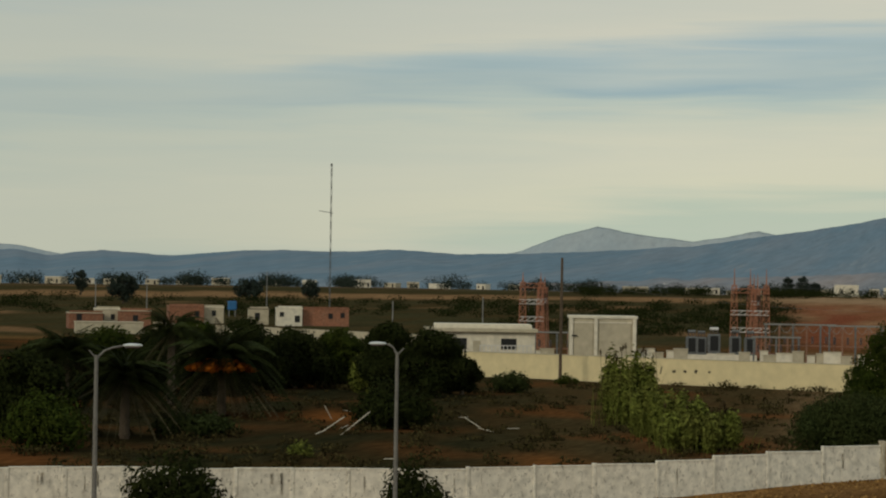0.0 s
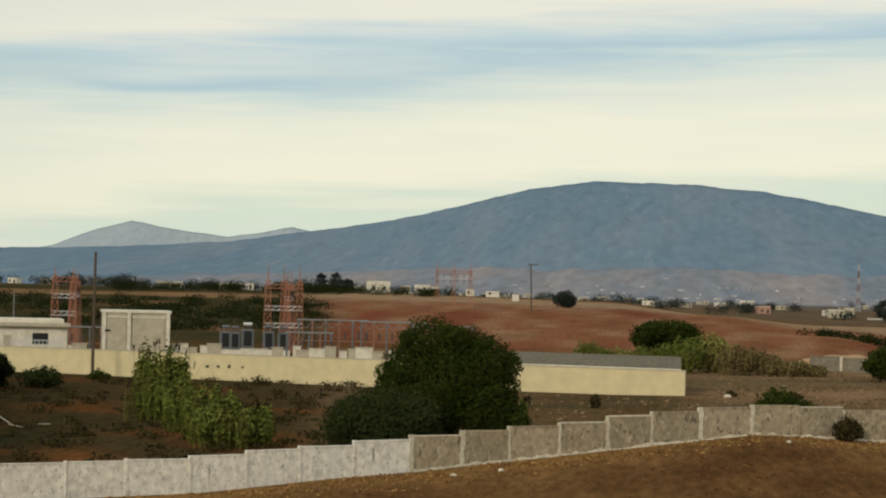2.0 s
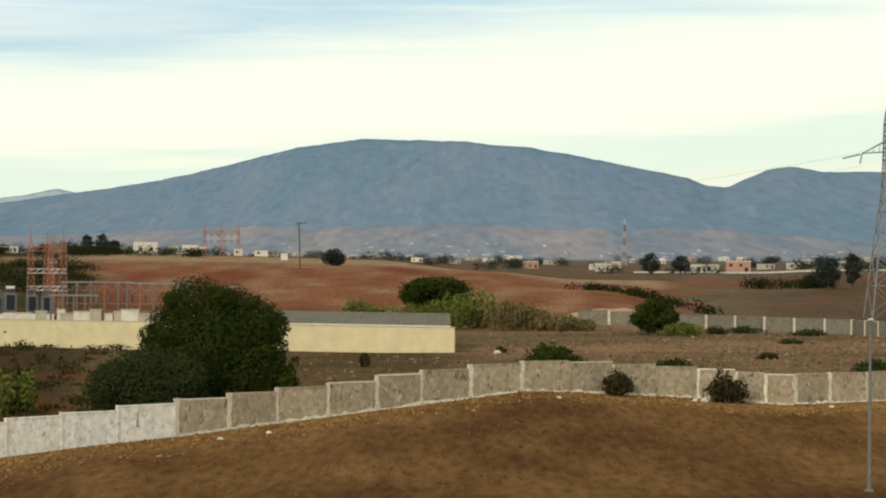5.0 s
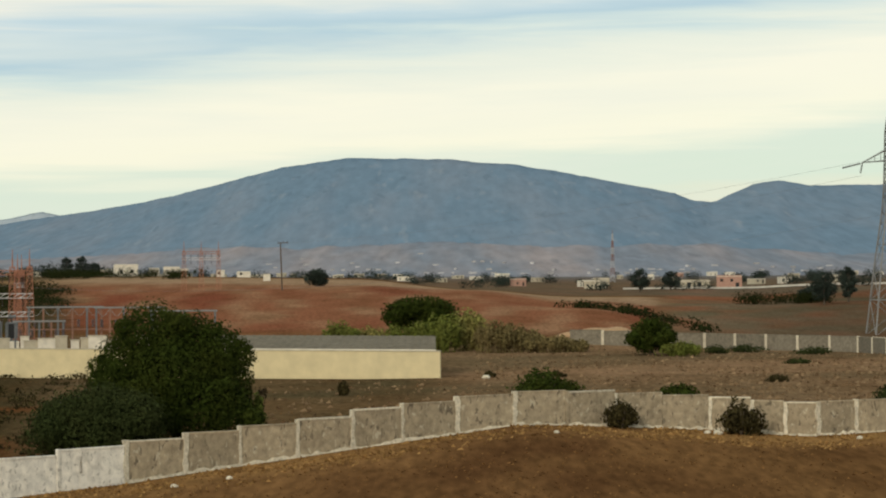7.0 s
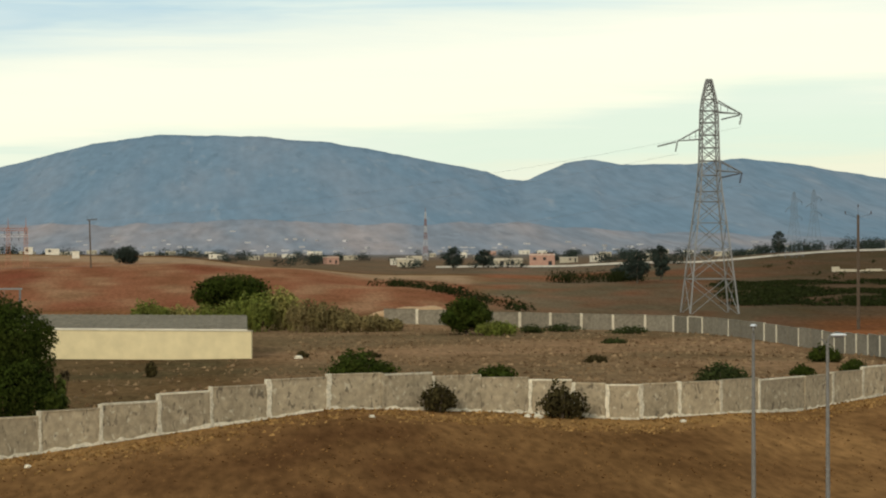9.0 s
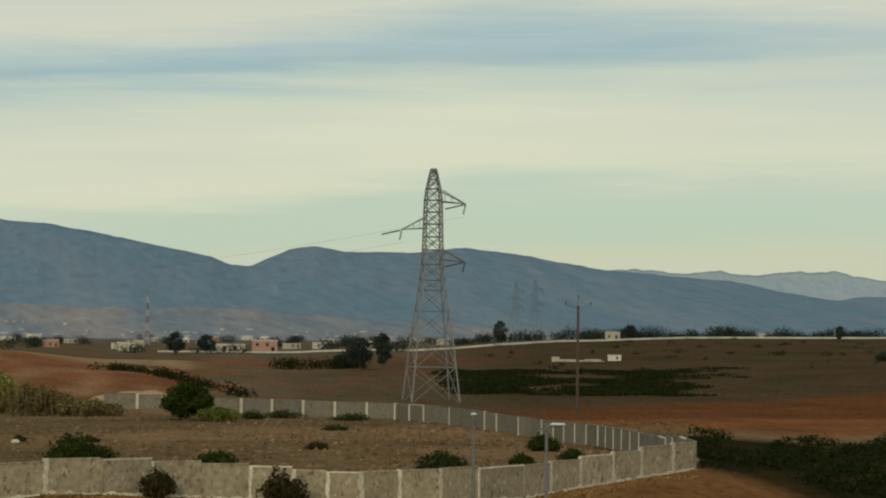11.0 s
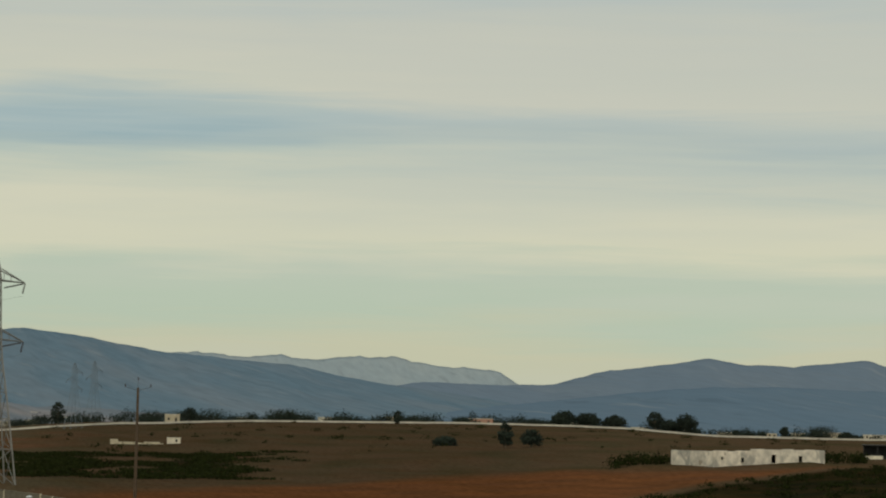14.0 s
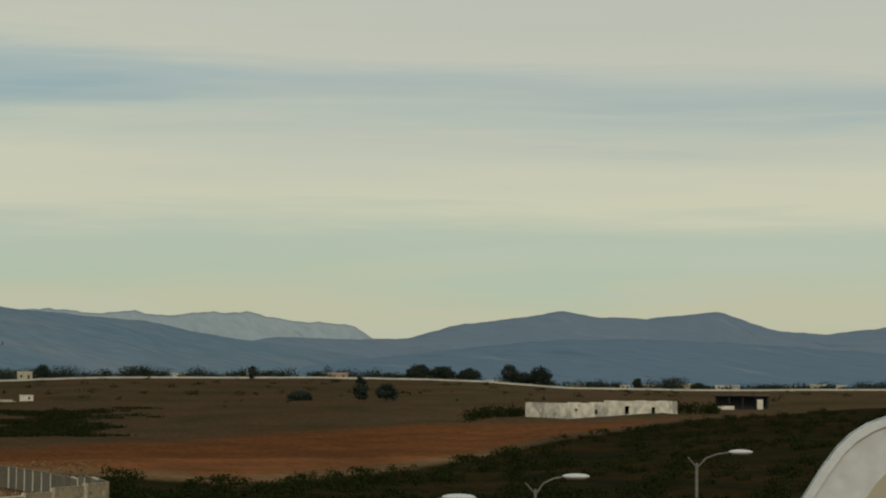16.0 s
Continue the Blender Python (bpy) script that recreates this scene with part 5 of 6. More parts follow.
f += [(0, 1, 3, 2), (4 * n, 4 * n + 2, 4 * n + 3, 4 * n + 1)]
part("roof", (v, f), ROOF_GREY, shed, "grey corrugated sheet roof")
v, f = [], []
for i in range(n + 1):
    a = A0 + (A1 - A0) * i / n
    for dd, z in ((-.12, 2.75), (-.12, 3.2), (-.04, 3.2), (-.04, 2.75)):
        px, py = behind_wall(a, 1.2 + dd)
        v.append((px - x0, py - y0, z))
    if i:
        s = 4 * i
        f += [(s - 4 + k, s - 4 + (k + 1) % 4, s + (k + 1) % 4, s + k) for k in range(4)]
part("fascia", (v, f), PLASTER, shed, "pale eaves board")
for k in range(8):
    a = A0 + .15 + (A1 - A0 - .3) * k / 7
    px, py = behind_wall(a, 2.0)
    part("pillar", boxed(px - x0 - .15, px - x0 + .15, py - y0 - .15, py - y0 + .15, -.2, 2.93), BEIGE, shed)
    px, py = behind_wall(a, 20.0)
    part("pillar", boxed(px - x0 - .15, px - x0 + .15, py - y0 - .15, py - y0 + .15, -.2, 3.75), BEIGE, shed)


# ---- houses ----
house(-29.35, 398, 6.5, 6, 2.9, BRICK, "unfinished red brick house", openings=((-.2, 1.6, 1.0, 1.2),), group="village houses", roof_mat=BEIGE)
house(-28.75, 404, 4.6, 6, 3.6, BEIGE, "tall narrow plastered house", openings=((-.25, 1.6, .8, 1.1), (.2, 1.6, .8, 1.1)), group="village houses")
house(-28.0, 400, 6.0, 6, 3.4, BRICK, "unfinished brick house with a flat roof", openings=((0, 1.5, 1.0, 1.2),), group="village houses", roof_mat=BEIGE)
house(-28.7, 372, 12, 4, 1.9, BEIGE, "low pale annex in front of brick houses", group="village houses", parapet=0, roof_mat=BEIGE)
house(-26.6, 440, 7.4, 7, 3.6, BRICK, "red brick house with a flat roof", openings=((.3, 1.3, 1.0, 1.3),), group="village houses", roof_mat=BRICK)
house(-25.85, 442, 4.2, 6, 3.4, BEIGE, "grey plastered house beside a brick one", openings=((0, 1.6, .9, 1.2),), group="village houses")
house(-24.6, 436, 4.0, 6, 3.2, BEIGE, "low grey flat-roofed village house", openings=((-.1, 1.0, 1.1, 1.5),), group="village houses", roof_mat=ROOF_GREY)
house(-23.75, 430, 5.2, 6, 3.6, PLASTER, "white cubic house with dark windows", openings=((-.32, 1.9, .9, 1.0), (.3, .8, 1.1, 1.4)), group="village houses")
house(-22.75, 432, 9.6, 7, 3.5, BRICK, "long raw brick house with pale corner columns", openings=((.36, 1.8, .9, 1.1), (.1, 1.6, .9, 1.1)), group="village houses", roof_mat=BRICK)
x, y = spot(-25.35, 480)
tank = empty("water_tank", x, y, height(-25.35, 480), 25, "blue painted water tank on legs", "tank")
for sx in (-.7, .7):
    for sy in (-.6, .6):
        part("leg", boxed(sx - .07, sx + .07, sy - .07, sy + .07, -0.1, 1.5), STEEL, tank)
part("vessel", boxed(-1.0, 1.0, -.8, .8, 1.5, 3.6, bevel=.15), BLUE, tank)
straight_wall("yard_wall", spot(-27.5, 400), spot(-18.2, 318), 0.25, 2.6, BEIGE, "low pale yard wall before the houses")
# far town: small houses scattered over the plain
rt = random.Random(11)
mats = (BEIGE, PLASTER, BEIGE, BEIGE, ORANGE_WALL, CREAM)
for i in range(150):
    k = i / 150
    a = -33 + 69 * k + rt.uniform(-.4, .4)
    d = rt.uniform(830, 1050) if a < -8 else rt.uniform(1050, 2200) if a < 12 else rt.uniform(1030, 1300)
    if 12 < a < 26 and i % 4:
        continue
    if (a > 26 or a < -12) and i % 2:
        continue
    w = rt.uniform(4, 9)
    house(a, d, w, rt.uniform(5, 8), rt.uniform(2.2, 3.4), mats[rt.randrange(5 if a > 2 else 4)], "small pale flat-roofed house of a distant town", turn=rt.uniform(-35, 35),
          openings=((-.25, 1.0, .9, 1.0), (.25, .3, .9, 1.7)), group="houses of the far town", parapet=0.3 * (i % 2))
house(6.95, 980, 10, 8, 4.6, ORANGE_WALL, "salmon-coloured villa on the plain", openings=((-.3, 2.6, 1.2, 1.1), (.1, 2.6, 1.2, 1.1), (.32, .4, 1.4, 1.8)), group="houses of the far town")
house(6.1, 1000, 14, 8, 2.8, BEIGE, "wide white farm building on the plain", openings=((-.4, .5, 1.6, 1.8), (-.1, .5, 1.6, 1.8), (.2, .5, 1.6, 1.8)), group="houses of the far town")
house(-8.3, 800, 9, 7, 4.0, PLASTER, "white farmhouse on the hill crest", openings=((-.2, 1.2, 1.2, 1.3), (.25, 1.2, 1.2, 1.3)), group="houses of the far town")
for a, w, h in ((-7.5, 4, 1.9), (-7.0, 6, 2.4), (-6.65, 3.5, 1.7), (-5.6, 3, 1.3), (-4.95, 5, .9)):
    house(a, 815, w, 5, h + 1.0, PLASTER, "low white farm building on the hill crest", openings=((-.2, 1.0, .9, 1.0),), group="houses of the far town", parapet=0.2)
house(-4.3, 700, 2.2, 2, 2.0, PLASTER, "small white hut on the red hill", group="houses of the far town", parapet=0)
# telecom mast in red and white bands, both colours dulled for distance haze
HAZE_RED = material("hazy_red_steel", (0.21, 0.12, 0.105), 0.9, amount=.1, bump=0)
HAZE_PALE = material("hazy_white_steel", (0.36, 0.36, 0.36), 0.9, amount=.1, bump=0)
x, y = spot(4.26, 1500)
tm = empty("telecom_tower", x, y, height(4.26, 1500), -4.26, "red and white banded telecom lattice tower", "mast")
for i in range(7):
    z0, z1 = 4.2 * i, 4.2 * (i + 1)
    part("section", lattice(bmesh.new(), [(z0, 1.5 - .17 * i), (z1, 1.5 - .17 * (i + 1))], 2.0, 0.2, 0.15), HAZE_RED if i % 2 else HAZE_PALE, tm)
part("lightning_rod", rod(bmesh.new(), (0, 0, 29), (0, 0, 32), .2, .1, 5), HAZE_RED, tm)

# ---- east side ----
STAINED = material("stained_whitewash", (0.74, 0.66, 0.54), 0.9, second=(0.36, 0.33, 0.28), scale=.16, fine=.9, amount=.2, bump=.3, chips=((.3, .55, .62, (.33, .31, .27), .85), (.9, .66, .72, (.22, .17, .12), .7)))
# white farm ruin: long front whose right part stands higher, short shaded end
x, y = spot(27.5, 440)
farm = empty("farm_building", x, y, height(27.5, 440) - 0.7, -27.5 + 38, "long white derelict farm building with stained walls", "building")
L, H, STEP = 25.5, 3.7, 8.4
for a, b, up in ((0, STEP, 0), (STEP, 13.1, .4), (14.2, 19.4, .4), (20.3, L, .4)):
    part("front_wall", boxed(a, b, 0, 0.3, 0, H + up, bevel=.04), STAINED, farm)
for a, b, sill, head in ((13.1, 14.2, 1.7, 3.2), (19.4, 20.3, 1.0, 3.0)):
    part("lintel", boxed(a, b, 0, .3, head, H + .39), STAINED, farm)
    part("sill_wall", boxed(a, b, 0, .3, 0, sill), STAINED, farm)
part("end_wall", boxed(-.003, .3, 0.31, 12.5, 0, H - .05, bevel=.04), STAINED, farm)
part("end_wall", boxed(L - .3, L, 0.31, 12.5, 0, H + .2, bevel=.04), STAINED, farm)
part("back_wall", boxed(.31, L - .31, 12.2, 12.5, 0, H - .2, bevel=.04), BEIGE, farm)
part("roof", boxed(.3, L - .3, .3, 12.2, H - .5, H - .3), ROOF_GREY, farm)
window_in(farm, 6.1, 6.8, 0, 1.7, 2.6)
window_in(farm, 1.6, 2.1, 0, 2.2, 2.7)
for a, b, up in ((.1, 3.1, .10), (5.0, STEP - .02, .14), (STEP + .1, 11.5, .46), (15.6, 18.2, .5), (21.0, 23.4, .47)):
    part("broken_coping", boxed(a, b, .02, .28, H - .01, H + up, bevel=.04), STAINED, farm)
# ruined low walls on the slope
x, y = spot(13.6, 700)
ruin = empty("ruined_wall", x, y, height(13.6, 700) - 0.3, -13.6 + 4, "broken white masonry walls of a ruin", "ruin")
for a, b, h in ((0, 2.2, 1.7), (2.2, 7, 1.0), (7, 9.5, .8), (9.5, 14, 1.1), (14, 15, .7)):
    part("wall_piece", boxed(a, b, 0, .5, 0, h, bevel=.06), BEIGE, ruin)
house(15.05, 705, 3.8, 3.4, 1.5, PLASTER, "small white hut beside a ruin", openings=((.2, .5, .6, .7),), group="", parapet=0)
# dark shed and trailer on the eastern field
x, y = spot(31.5, 520)
ds = empty("open_shed", x, y, height(31.5, 520) - 0.2, -31.5, "dark open-sided farm shed with a flat roof", "shed")
for px in (-5.4, -2.6, 0.2, 3.0, 5.4):
    part("post", boxed(px - .12, px + .12, -.12, .12, 0, 2.9), DARK, ds)
part("roof", boxed(-5.9, 5.9, -.6, 5, 2.904, 3.15, bevel=.03), DARK, ds)
part("back_panel", boxed(-5.6, 5.6, 4.5, 4.7, 0, 2.9), DARK, ds)
part("trough", boxed(-5, -1.5, -2.4, -1.5, 0, 0.9, bevel=.05), PLASTER, ds, "white trough")
part("cabinet", boxed(3.2, 4.4, -.9, -.3, 0, 2.3, bevel=.04), PLASTER, ds, "white cabinet")
# road with a pale edge along the crest
road_path = [(4.5, 1000), (7, 960), (10.1, 925), (13, 935), (16.2, 965), (19, 985), (21, 990), (24.4, 990), (27.5, 970), (31, 980), (36, 1000)]
v, f, v2, f2 = [], [], [], []
for i in range(316):
    a = 4.5 + 0.1 * i
    d = lerp(road_path, a)
    for k, (dd, up) in enumerate(((-1.0, 0.15), (-1.0, 0.85), (-0.55, 0.85), (-0.55, 0.15))):
        x, y = spot(a, d + dd)
        v.append((x, y, height(a, d - 1) + up))
    for dd in (-0.4, 7):
        x, y = spot(a, d + dd)
        v2.append((x, y, max(height(a, d + dd), height(a, d)) + 0.12))
    if i:
        s = 4 * i
        f += [(s - 4 + k, s - 4 + (k + 1) % 4, s + (k + 1) % 4, s + k) for k in range(4)]
        f2.append((2 * i - 2, 2 * i - 1, 2 * i + 1, 2 * i))
tagged(part("road", (v2, f2), ROOF_GREY), "grey country road along the crest", "road", kind="structure")
tagged(part("road_parapet", (v, f), GUARD), "low pale concrete road parapet", "parapet", kind="structure")
# sandy mound beyond the rear wall
bm = bmesh.new()
bmesh.ops.create_icosphere(bm, subdivisions=4, radius=1)
for vv in bm.verts:
    vv.co = Vector((vv.co.x * 6.2, vv.co.y * 3.5, max(vv.co.z, -0.2) * 1.35 * (1 + .3 * noise.noise(vv.co * 1.7)) * (1 + .25 * vv.co.x)))
SAND = material("pale_sand", (0.40, 0.25, 0.125), 0.95, second=(0.28, 0.18, 0.10), scale=.4, fine=3, amount=.2, bump=.4)
mound = part("sand_mound", bm, SAND)
mound.matrix_basis = pose(*spot(3.95, 352), height(3.95, 352), 0, 0, -4)
tagged(mound, "pale heap of sandy soil beyond the rear wall", "mound")


# ---- far trees and hedges ----
def far_tree(az, d, w, h, label="dark tree on the distant plain", mat=None, n=1300):
    return tree(az, d, lumps(w, h, 6, base=0.2, seed=int(az * 31 + d)) + [(0, 0, h * .45, w * .33, w * .3, h * .35)], n, max(0.36, w * .055), mat or LEAF_HAZY, label, group="trees of the plain", trunk=0.3)


for a, d, w, h in ((12.4, 940, 6, 10), (9.15, 620, 7, 8.5), (9.7, 640, 5, 9.5), (8.9, 655, 9, 5), (4.9, 900, 8, 9), (5.6, 960, 8, 8), (20.2, 960, 3.5, 6), (22.7, 640, 4.2, 6.8), (23.3, 645, 6.5, 5), (21.3, 655, 7, 2.6),
                   (24.05, 1015, 11, 7.2), (24.6, 1013, 11, 6.6), (25.2, 1012, 11, 5.6), (26.15, 1008, 8, 8.5), (26.85, 1005, 11, 8.5), (26.5, 1007, 8, 5.5), (-29.5, 640, 5, 8), (-28.35, 560, 9, 8.5), (-24.9, 600, 9, 7), (-23.2, 610, 6, 6.5), (-9.97, 795, 5.4, 7.6), (-9.55, 798, 5.8, 8.2), (-9.2, 800, 5.2, 5.6),
                   (15.4, 1005, 7, 6), (-2.95, 600, 7, 5), (28.0, 1010, 3, 3.2), (28.6, 1010, 3.4, 2.6), (29.1, 1010, 4.4, 5.0), (29.8, 1010, 4.4, 3.8), (30.5, 1010, 6.5, 3.6)):
    far_tree(a, d, w, h)


def scatter(name, cells, per, size, mat, label, category, flat=1.0):
    """Uncountable growth: many low clumps of leaf sprays in one sheet. A cell is az, d, width, height."""
    blobs = []
    for a, d, w, h in cells:
        x, y = spot(a, d)
        blobs.append((x, y, height(a, d) + h * 0.4, w, w * 0.8 * flat, h * 0.6))
    ob = part(name, leaves(blobs, per * len(cells), size, RNG, 0.2), mat)
    return tagged(ob, label, category, kind="stuff")


rt = random.Random(23)
woods = []
for i in range(620):
    a = -35 + 72 * rt.random()
    d = rt.uniform(800, 1050) if a < -8 else rt.uniform(900, 2000) if a < 11 else rt.uniform(1010, 1250)
    if noise.noise((a * .9, d / 300, 1)) < -0.12:
        continue
    h = rt.uniform(2.5, 6.5)
    woods.append((a, d, h * rt.uniform(.5, 1.5), h))
for i in range(260):
    a = 11 + 26 * rt.random()
    if noise.noise((a * 1.4, 3.3, 0)) > -0.25:
        h = rt.uniform(1.6, 3.6)
        woods.append((a, rt.uniform(1012, 1090), h * rt.uniform(.9, 2.0), h))
scatter("far_woods", woods, 200, 0.42, LEAF_HAZY, "dark tree belts between the houses of the plain", "trees")
hedge = [(-34 + 24 * rt.random(), rt.uniform(470, 605), rt.uniform(2, 5), rt.uniform(1.5, 3.0)) for _ in range(150)]
hedge += [(7.1 + 2.2 * rt.random(), 640 + rt.uniform(-6, 6), 3, rt.uniform(2.5, 3.6)) for _ in range(26)]
hedge += [(3.0 + 3.6 * k, 520 - 130 * k + rt.uniform(-6, 6), 2.4, rt.uniform(1.2, 2.2)) for k in [rt.random() for _ in range(40)]]
hedge += [(-6 - 10 * rt.random(), rt.uniform(715, 800), 5, rt.uniform(2, 4)) for _ in range(70)]
hedge += [(-10 - 8 * rt.random(), rt.uniform(400, 560), 4, rt.uniform(1.2, 2.2)) for _ in range(110)]
hedge += [(12 + 22 * rt.random(), rt.uniform(600, 960), rt.uniform(1, 3), rt.uniform(.6, 1.6)) for _ in range(90)]
hedge += [(29.9 + 1.0 * rt.random(), rt.uniform(462, 480), 2.2, rt.uniform(1.8, 3.0)) for _ in range(16)]
hedge += [(25.2 + 1.3 * rt.random(), rt.uniform(452, 475), 3, rt.uniform(1.5, 2.8)) for _ in range(14)]
scatter("far_hedges", hedge, 110, 0.3, LEAF_SHADE, "dark hedges and thickets between the fields", "hedge")
bands = []
for _ in range(800):
    a, d = 11.0 + 8 * rt.random(), rt.uniform(430, 640)
    if a < 17.4 + rt.uniform(-.8, .6) and abs(d - 520) < 95 and noise.noise((a * .6, d / 45, 6.1)) > rt.uniform(-0.4, 0.0):
        bands.append((a, d, rt.uniform(1.5, 4.5), rt.uniform(.25, .9)))
scatter("slope_scrub", bands, 60, 0.3, LEAF_SHADE, "dark scrub in uneven bands on the slope", "scrub")
scrub_cells = []
for _ in range(1500):
    a = 16.8 + 18.5 * rt.random()
    d = rt.uniform(110, lerp([(12, 300), (15, 290), (20, 260), (24, 300), (28, 370), (34, 480)], a))
    if d < lerp([(16.5, 178), (20, 150), (24, 118), (40, 100)], a) or noise.noise((a * .8, d / 28, 4)) < -0.15:
        continue
    scrub_cells.append((a, d, rt.uniform(.6, 1.9), rt.uniform(.4, 1.2)))
scatter("scrub", scrub_cells, 60, 0.17, LEAF_SHADE, "low dark green scrub covering the slope", "scrub")
weeds = []
for _ in range(600):
    a = -33 + 25 * rt.random()
    d = rt.uniform(lerp(WALL_D, a) + 4, 232)
    weeds.append((a, d, rt.uniform(.5, 1.5), rt.uniform(.25, .9)))
scatter("weeds", weeds, 36, 0.17, LEAF_DRY, "dark weeds and brambles on the waste ground", "weeds")
v, f = [], []
for _ in range(9000):
    a = -13 + 31 * rt.random()
    wd = lerp(WALL_D, a)
    d = wd * 0.70 + (wd * 0.30 - 0.6) * rt.random() if rt.random() < .85 else rt.uniform(wd + 1, 235)
    x, y = spot(a, d)
    if noise.noise((x / 7, y / 7, 9)) < -0.05 and rt.random() < .7:
        continue
    z, h, t = height(a, d), rt.uniform(.03, .09), rt.uniform(0, 3.14)
    w, lx = rt.uniform(.04, .15), rt.uniform(-.15, .15)
    s = len(v)
    v += [(x - w * math.cos(t), y - w * math.sin(t), z - .03), (x + w * math.cos(t), y + w * math.sin(t), z - .03), (x + lx, y + lx, z + h)]
    f.append((s, s + 1, s + 2))
STRAW = material("dry_straw", (0.165, 0.084, 0.029), 1.0, second=(0.125, 0.062, 0.022), scale=.3, fine=2, amount=.2, bump=0, per_island=.25, spec=.05)
tagged(part("dry_grass", (v, f), STRAW), "parched straw-coloured grass tufts", "grass", kind="stuff")

v, f = [], []
for _ in range(9000):
    a = -17 + 34 * rt.random()
    d = lerp(WALL_D, a) - 0.5 - 10 * rt.random() ** 1.6
    x, y = spot(a, d)
    if noise.noise((x / 5, y / 5, 4)) < -0.02 and rt.random() < .8:
        continue
    z, h, t, w, lx = height(a, d), rt.uniform(.03, .15), rt.uniform(0, 3.14), rt.uniform(.05, .22), rt.uniform(-.15, .15)
    s = len(v)
    v += [(x - w * math.cos(t), y - w * math.sin(t), z - .03), (x + w * math.cos(t), y + w * math.sin(t), z - .03), (x + lx, y + lx, z + h)]
    f.append((s, s + 1, s + 2))
GOLD = material("golden_straw", (0.27, 0.155, 0.055), 1.0, second=(0.18, 0.095, 0.034), scale=.25, fine=2, amount=.2, bump=0, per_island=.25, spec=0.0)
tagged(part("straw_verge", (v, f), GOLD), "golden dry straw along the foot of the wall", "grass", kind="stuff")

v, f = [], []
for _ in range(11000):
    a = -9 + 26 * rt.random()
    d = lerp(WALL_D, a) + 2 + (322 - lerp(WALL_D, a)) * rt.random() ** 1.3
    x, y = spot(a, d)
    if noise.noise((x / 13, y / 13, 2)) < -0.1 and rt.random() < .75 or (a < 1 and (d > 224 or rt.random() < .7)):
        continue
    z, h, t, w, lx = height(a, d), rt.uniform(.08, .28), rt.uniform(0, 3.14), rt.uniform(.10, .4), rt.uniform(-.2, .2)
    s = len(v)
    v += [(x - w * math.cos(t), y - w * math.sin(t), z - .03), (x + w * math.cos(t), y + w * math.sin(t), z - .03), (x + lx, y + lx, z + h)]
    f.append((s, s + 1, s + 2))
FIELD_GRASS = material("field_grass", (0.215, 0.142, 0.078), 1.0, second=(0.16, 0.108, 0.056), scale=.1, fine=2, amount=.2, bump=0, per_island=.25, spec=.0)
tagged(part("field_grass", (v, f), FIELD_GRASS), "tufts of dead grass over the fallow field", "grass", kind="stuff")


# ---- waste timber and near objects ----
def plank(az, d, ln, turn, tilt, label="pale discarded timber plank on waste ground"):
    x, y = spot(az, d)
    root = part("timber_plank", boxed(-ln / 2, ln / 2, -.07, .07, -.03, .03, bevel=.01), PALE_WOOD)
    root.matrix_basis = pose(x, y, height(az, d) + abs(math.sin(radians(tilt))) * ln * .42 + .04, 0, tilt, turn - az)
    return tagged(root, label, "plank", "discarded planks")


for a, d, ln, turn, tilt in ((-22.75, 163, 1.3, 20, 60), (-22.6, 150, 2.2, 25, -30), (-22.0, 147, 3.0, 20, -36), (-22.95, 147, 1.2, 50, -12), (-21.7, 158, 1.0, 20, 5), (-18.75, 156, 1.6, -20, 30), (-18.35, 152, 1.4, -30, 10),
                             (-22.2, 170, .9, 0, 10), (-21.0, 128, .9, 5, 0), (-17.6, 155, 1.0, 20, 0), (-19.0, 166, .8, 5, 0), (-22.3, 152, 1.0, 50, -12)):
    plank(a + .1, d + 8, ln, turn, tilt)
for a, d, r in ((6.85, 138.2, .28), (0.4, 146, .3), (1.3, 229, .4), (6.6, 138.4, .2), (-6.2, 118, .2), (-4.9, 119, .18), (3.0, 131, .17), (10.2, 138, .2)):
    bm = bmesh.new()
    bmesh.ops.create_icosphere(bm, subdivisions=2, radius=r)
    for vv in bm.verts:
        vv.co *= 1 + .35 * noise.noise(vv.co * 4 / r + Vector((a, d, 0)))
        vv.co.z *= .65
    st = part("stone", bm, MORTAR)
    st.matrix_basis = pose(*spot(a, d), height(a, d) + r * .2)
    tagged(st, "pale loose stone near the wall", "stone", "loose stones")
# white rounded parapet of the neighbouring building
hx, hd = 32.85, 28.0
x, y = spot(hx, hd)
gz = height(*polar(x, y)) - 0.3
nb = empty("rooftop_parapet", x, y, gz, -hx, "white rounded masonry parapet of a neighbouring building", "parapet")
outline = [(-1.3, 0), (-1.3, 7.6 - gz), (-.55, 8.92 - gz), (0.0, 9.86 - gz), (.22, 10.22 - gz), (.40, 10.47 - gz), (.55, 10.62 - gz), (.74, 10.74 - gz), (1.0, 10.84 - gz), (1.5, 10.91 - gz), (3.6, 10.94 - gz), (3.6, 0)]


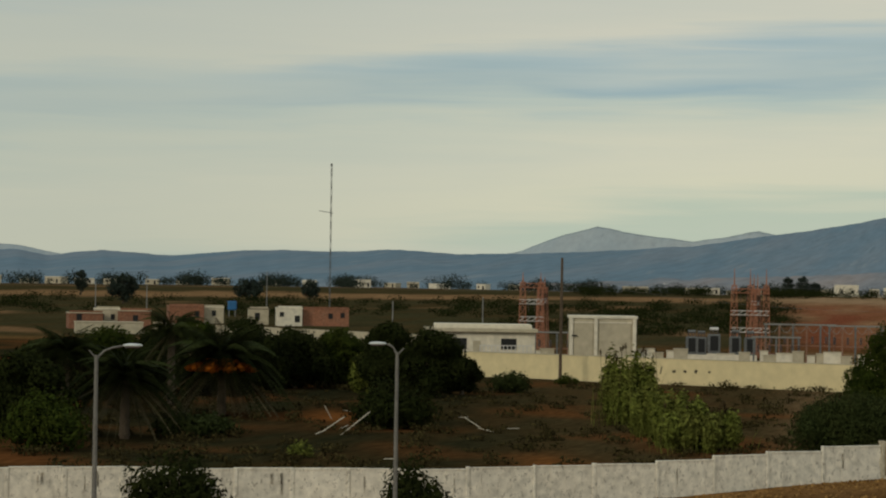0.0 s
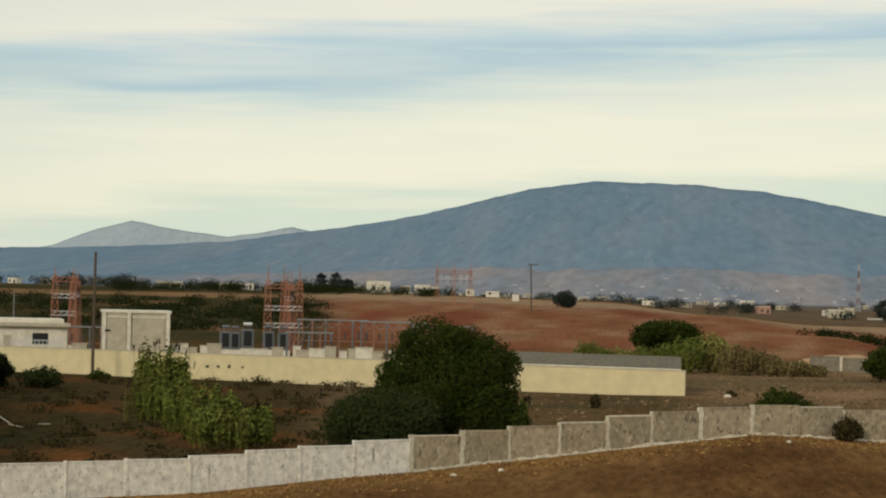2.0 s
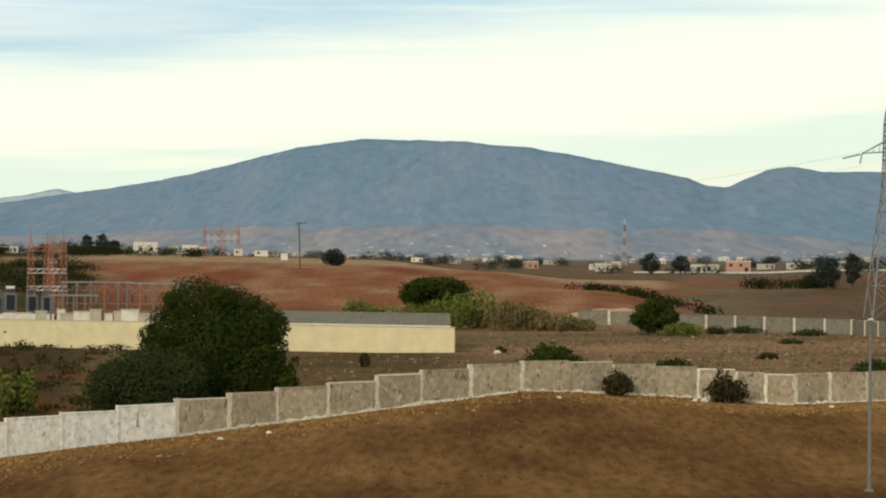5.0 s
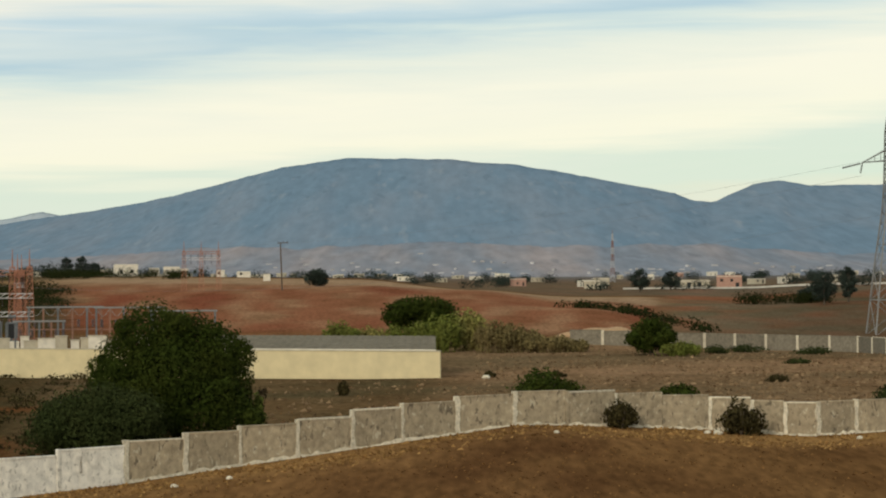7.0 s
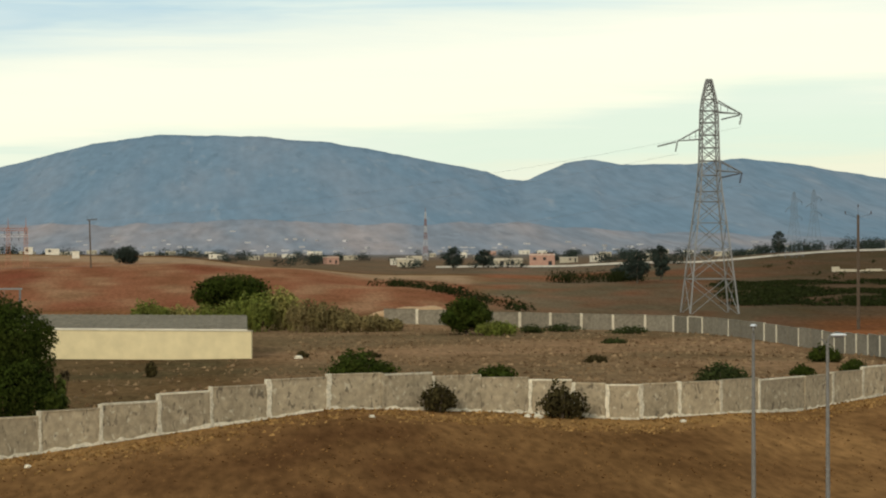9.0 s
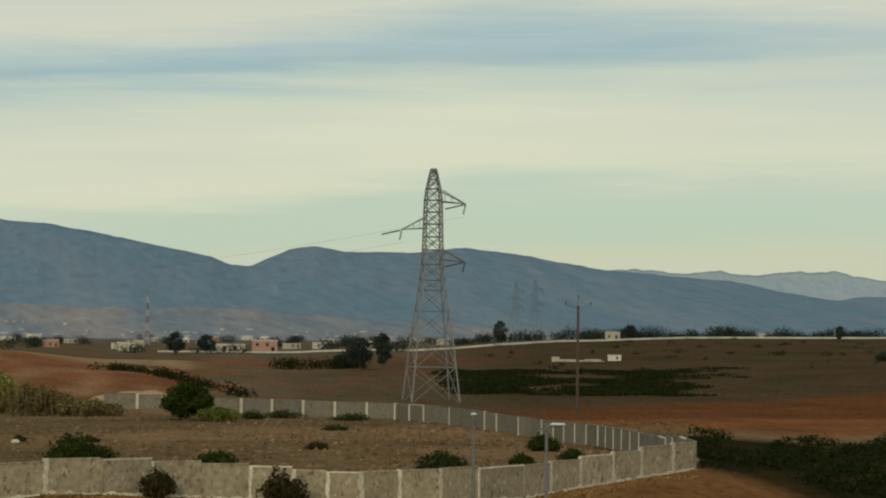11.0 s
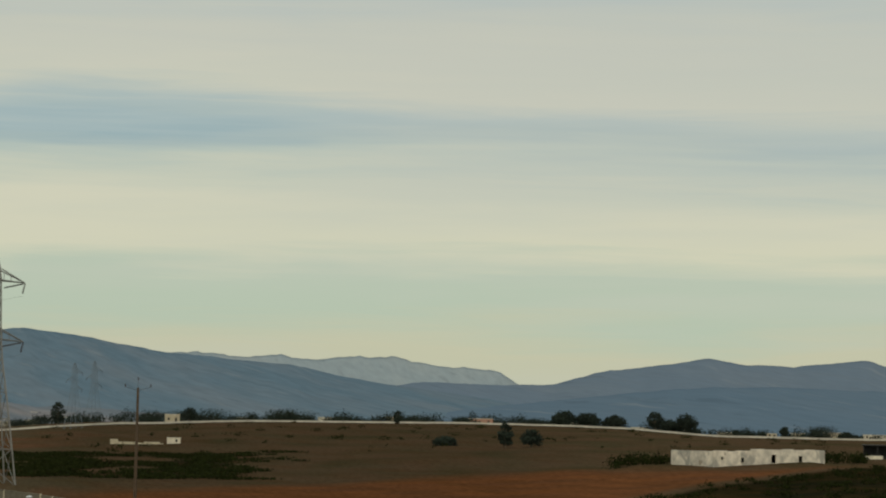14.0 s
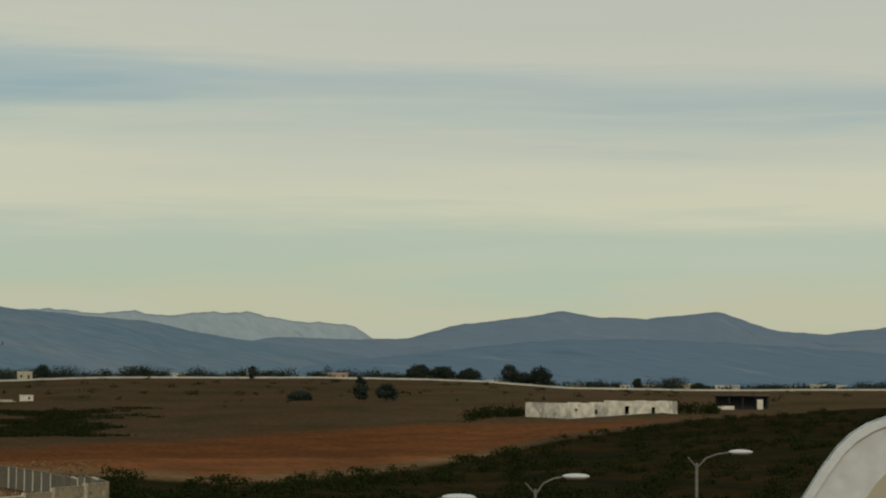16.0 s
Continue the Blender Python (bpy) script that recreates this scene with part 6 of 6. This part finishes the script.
def slab(pts, y0, y1):
    n = len(pts)
    v = [(a, y0, b) for a, b in pts] + [(a, y1, b) for a, b in pts]
    return v, [tuple(range(n)), tuple(reversed(range(n, 2 * n)))] + [(i, i + n, (i + 1) % n + n, (i + 1) % n) for i in range(n)]


SMOOTH_WHITE = material("smooth_white_render", (0.60, 0.60, 0.58), 0.7, second=(0.50, 0.50, 0.48), scale=.8, fine=6, amount=.08, bump=.15)
part("wall", slab(outline, 0, 0.8), SMOOTH_WHITE, nb)
inner = [(a + .42 + .25 * (10.8 - gz - b) * .18, b - .38) for a, b in outline[2:-2]]
part("inset_panel", slab([(inner[0][0], 8.0 - gz)] + inner + [(3.2, 10.3 - gz), (3.2, 8.0 - gz)], -0.012, 0.05), BEIGE, nb, "greyer inset panel")
part("rim", slab(outline[1:-1] + [(a + .07, b - .07) for a, b in reversed(outline[1:-1])], -0.05, 0.85), LAMP_WHITE, nb, "bright raised rim")


# ---- far villages on the foothills ----
foot = bpy.data.objects["backdrop_foothills"].data.vertices
rv = random.Random(5)
v, f = [], []
for _ in range(230):
    i = rv.randrange(len(foot) // 14) * 14 + rv.choice((1, 1, 2, 2, 3, 3, 4, 5, 7))
    p = foot[i].co
    if noise.noise((p.x / 160, p.y / 160, 2)) < -0.12:
        continue
    x, y, w, h, t = p.x + rv.uniform(-3, 3), p.y - 3, rv.uniform(.8, 2.6), rv.uniform(.6, 1.6), rv.uniform(-.5, .5)
    c, sn, s = math.cos(t), math.sin(t), len(v)
    v += [(x + c * a * w - sn * b * 3, y + sn * a * w + c * b * 3, p.z + z) for z in (-3, h) for a, b in ((-1, -1), (1, -1), (1, 1), (-1, 1))]
    f += [(s, s + 1, s + 5, s + 4), (s + 1, s + 2, s + 6, s + 5), (s + 2, s + 3, s + 7, s + 6), (s + 3, s, s + 4, s + 7), (s + 4, s + 5, s + 6, s + 7)]
# white walls greyed in the base colour to carry the far haze
HAZE_WHITE = material("hazy_white_plaster", (0.42, 0.40, 0.385), 0.9, second=(0.30, 0.29, 0.285), scale=.02, fine=.2, amount=.15, bump=0, per_island=.25)
tagged(part("far_village", (v, f), HAZE_WHITE), "tiny pale houses of hazy far villages", "houses", kind="stuff")
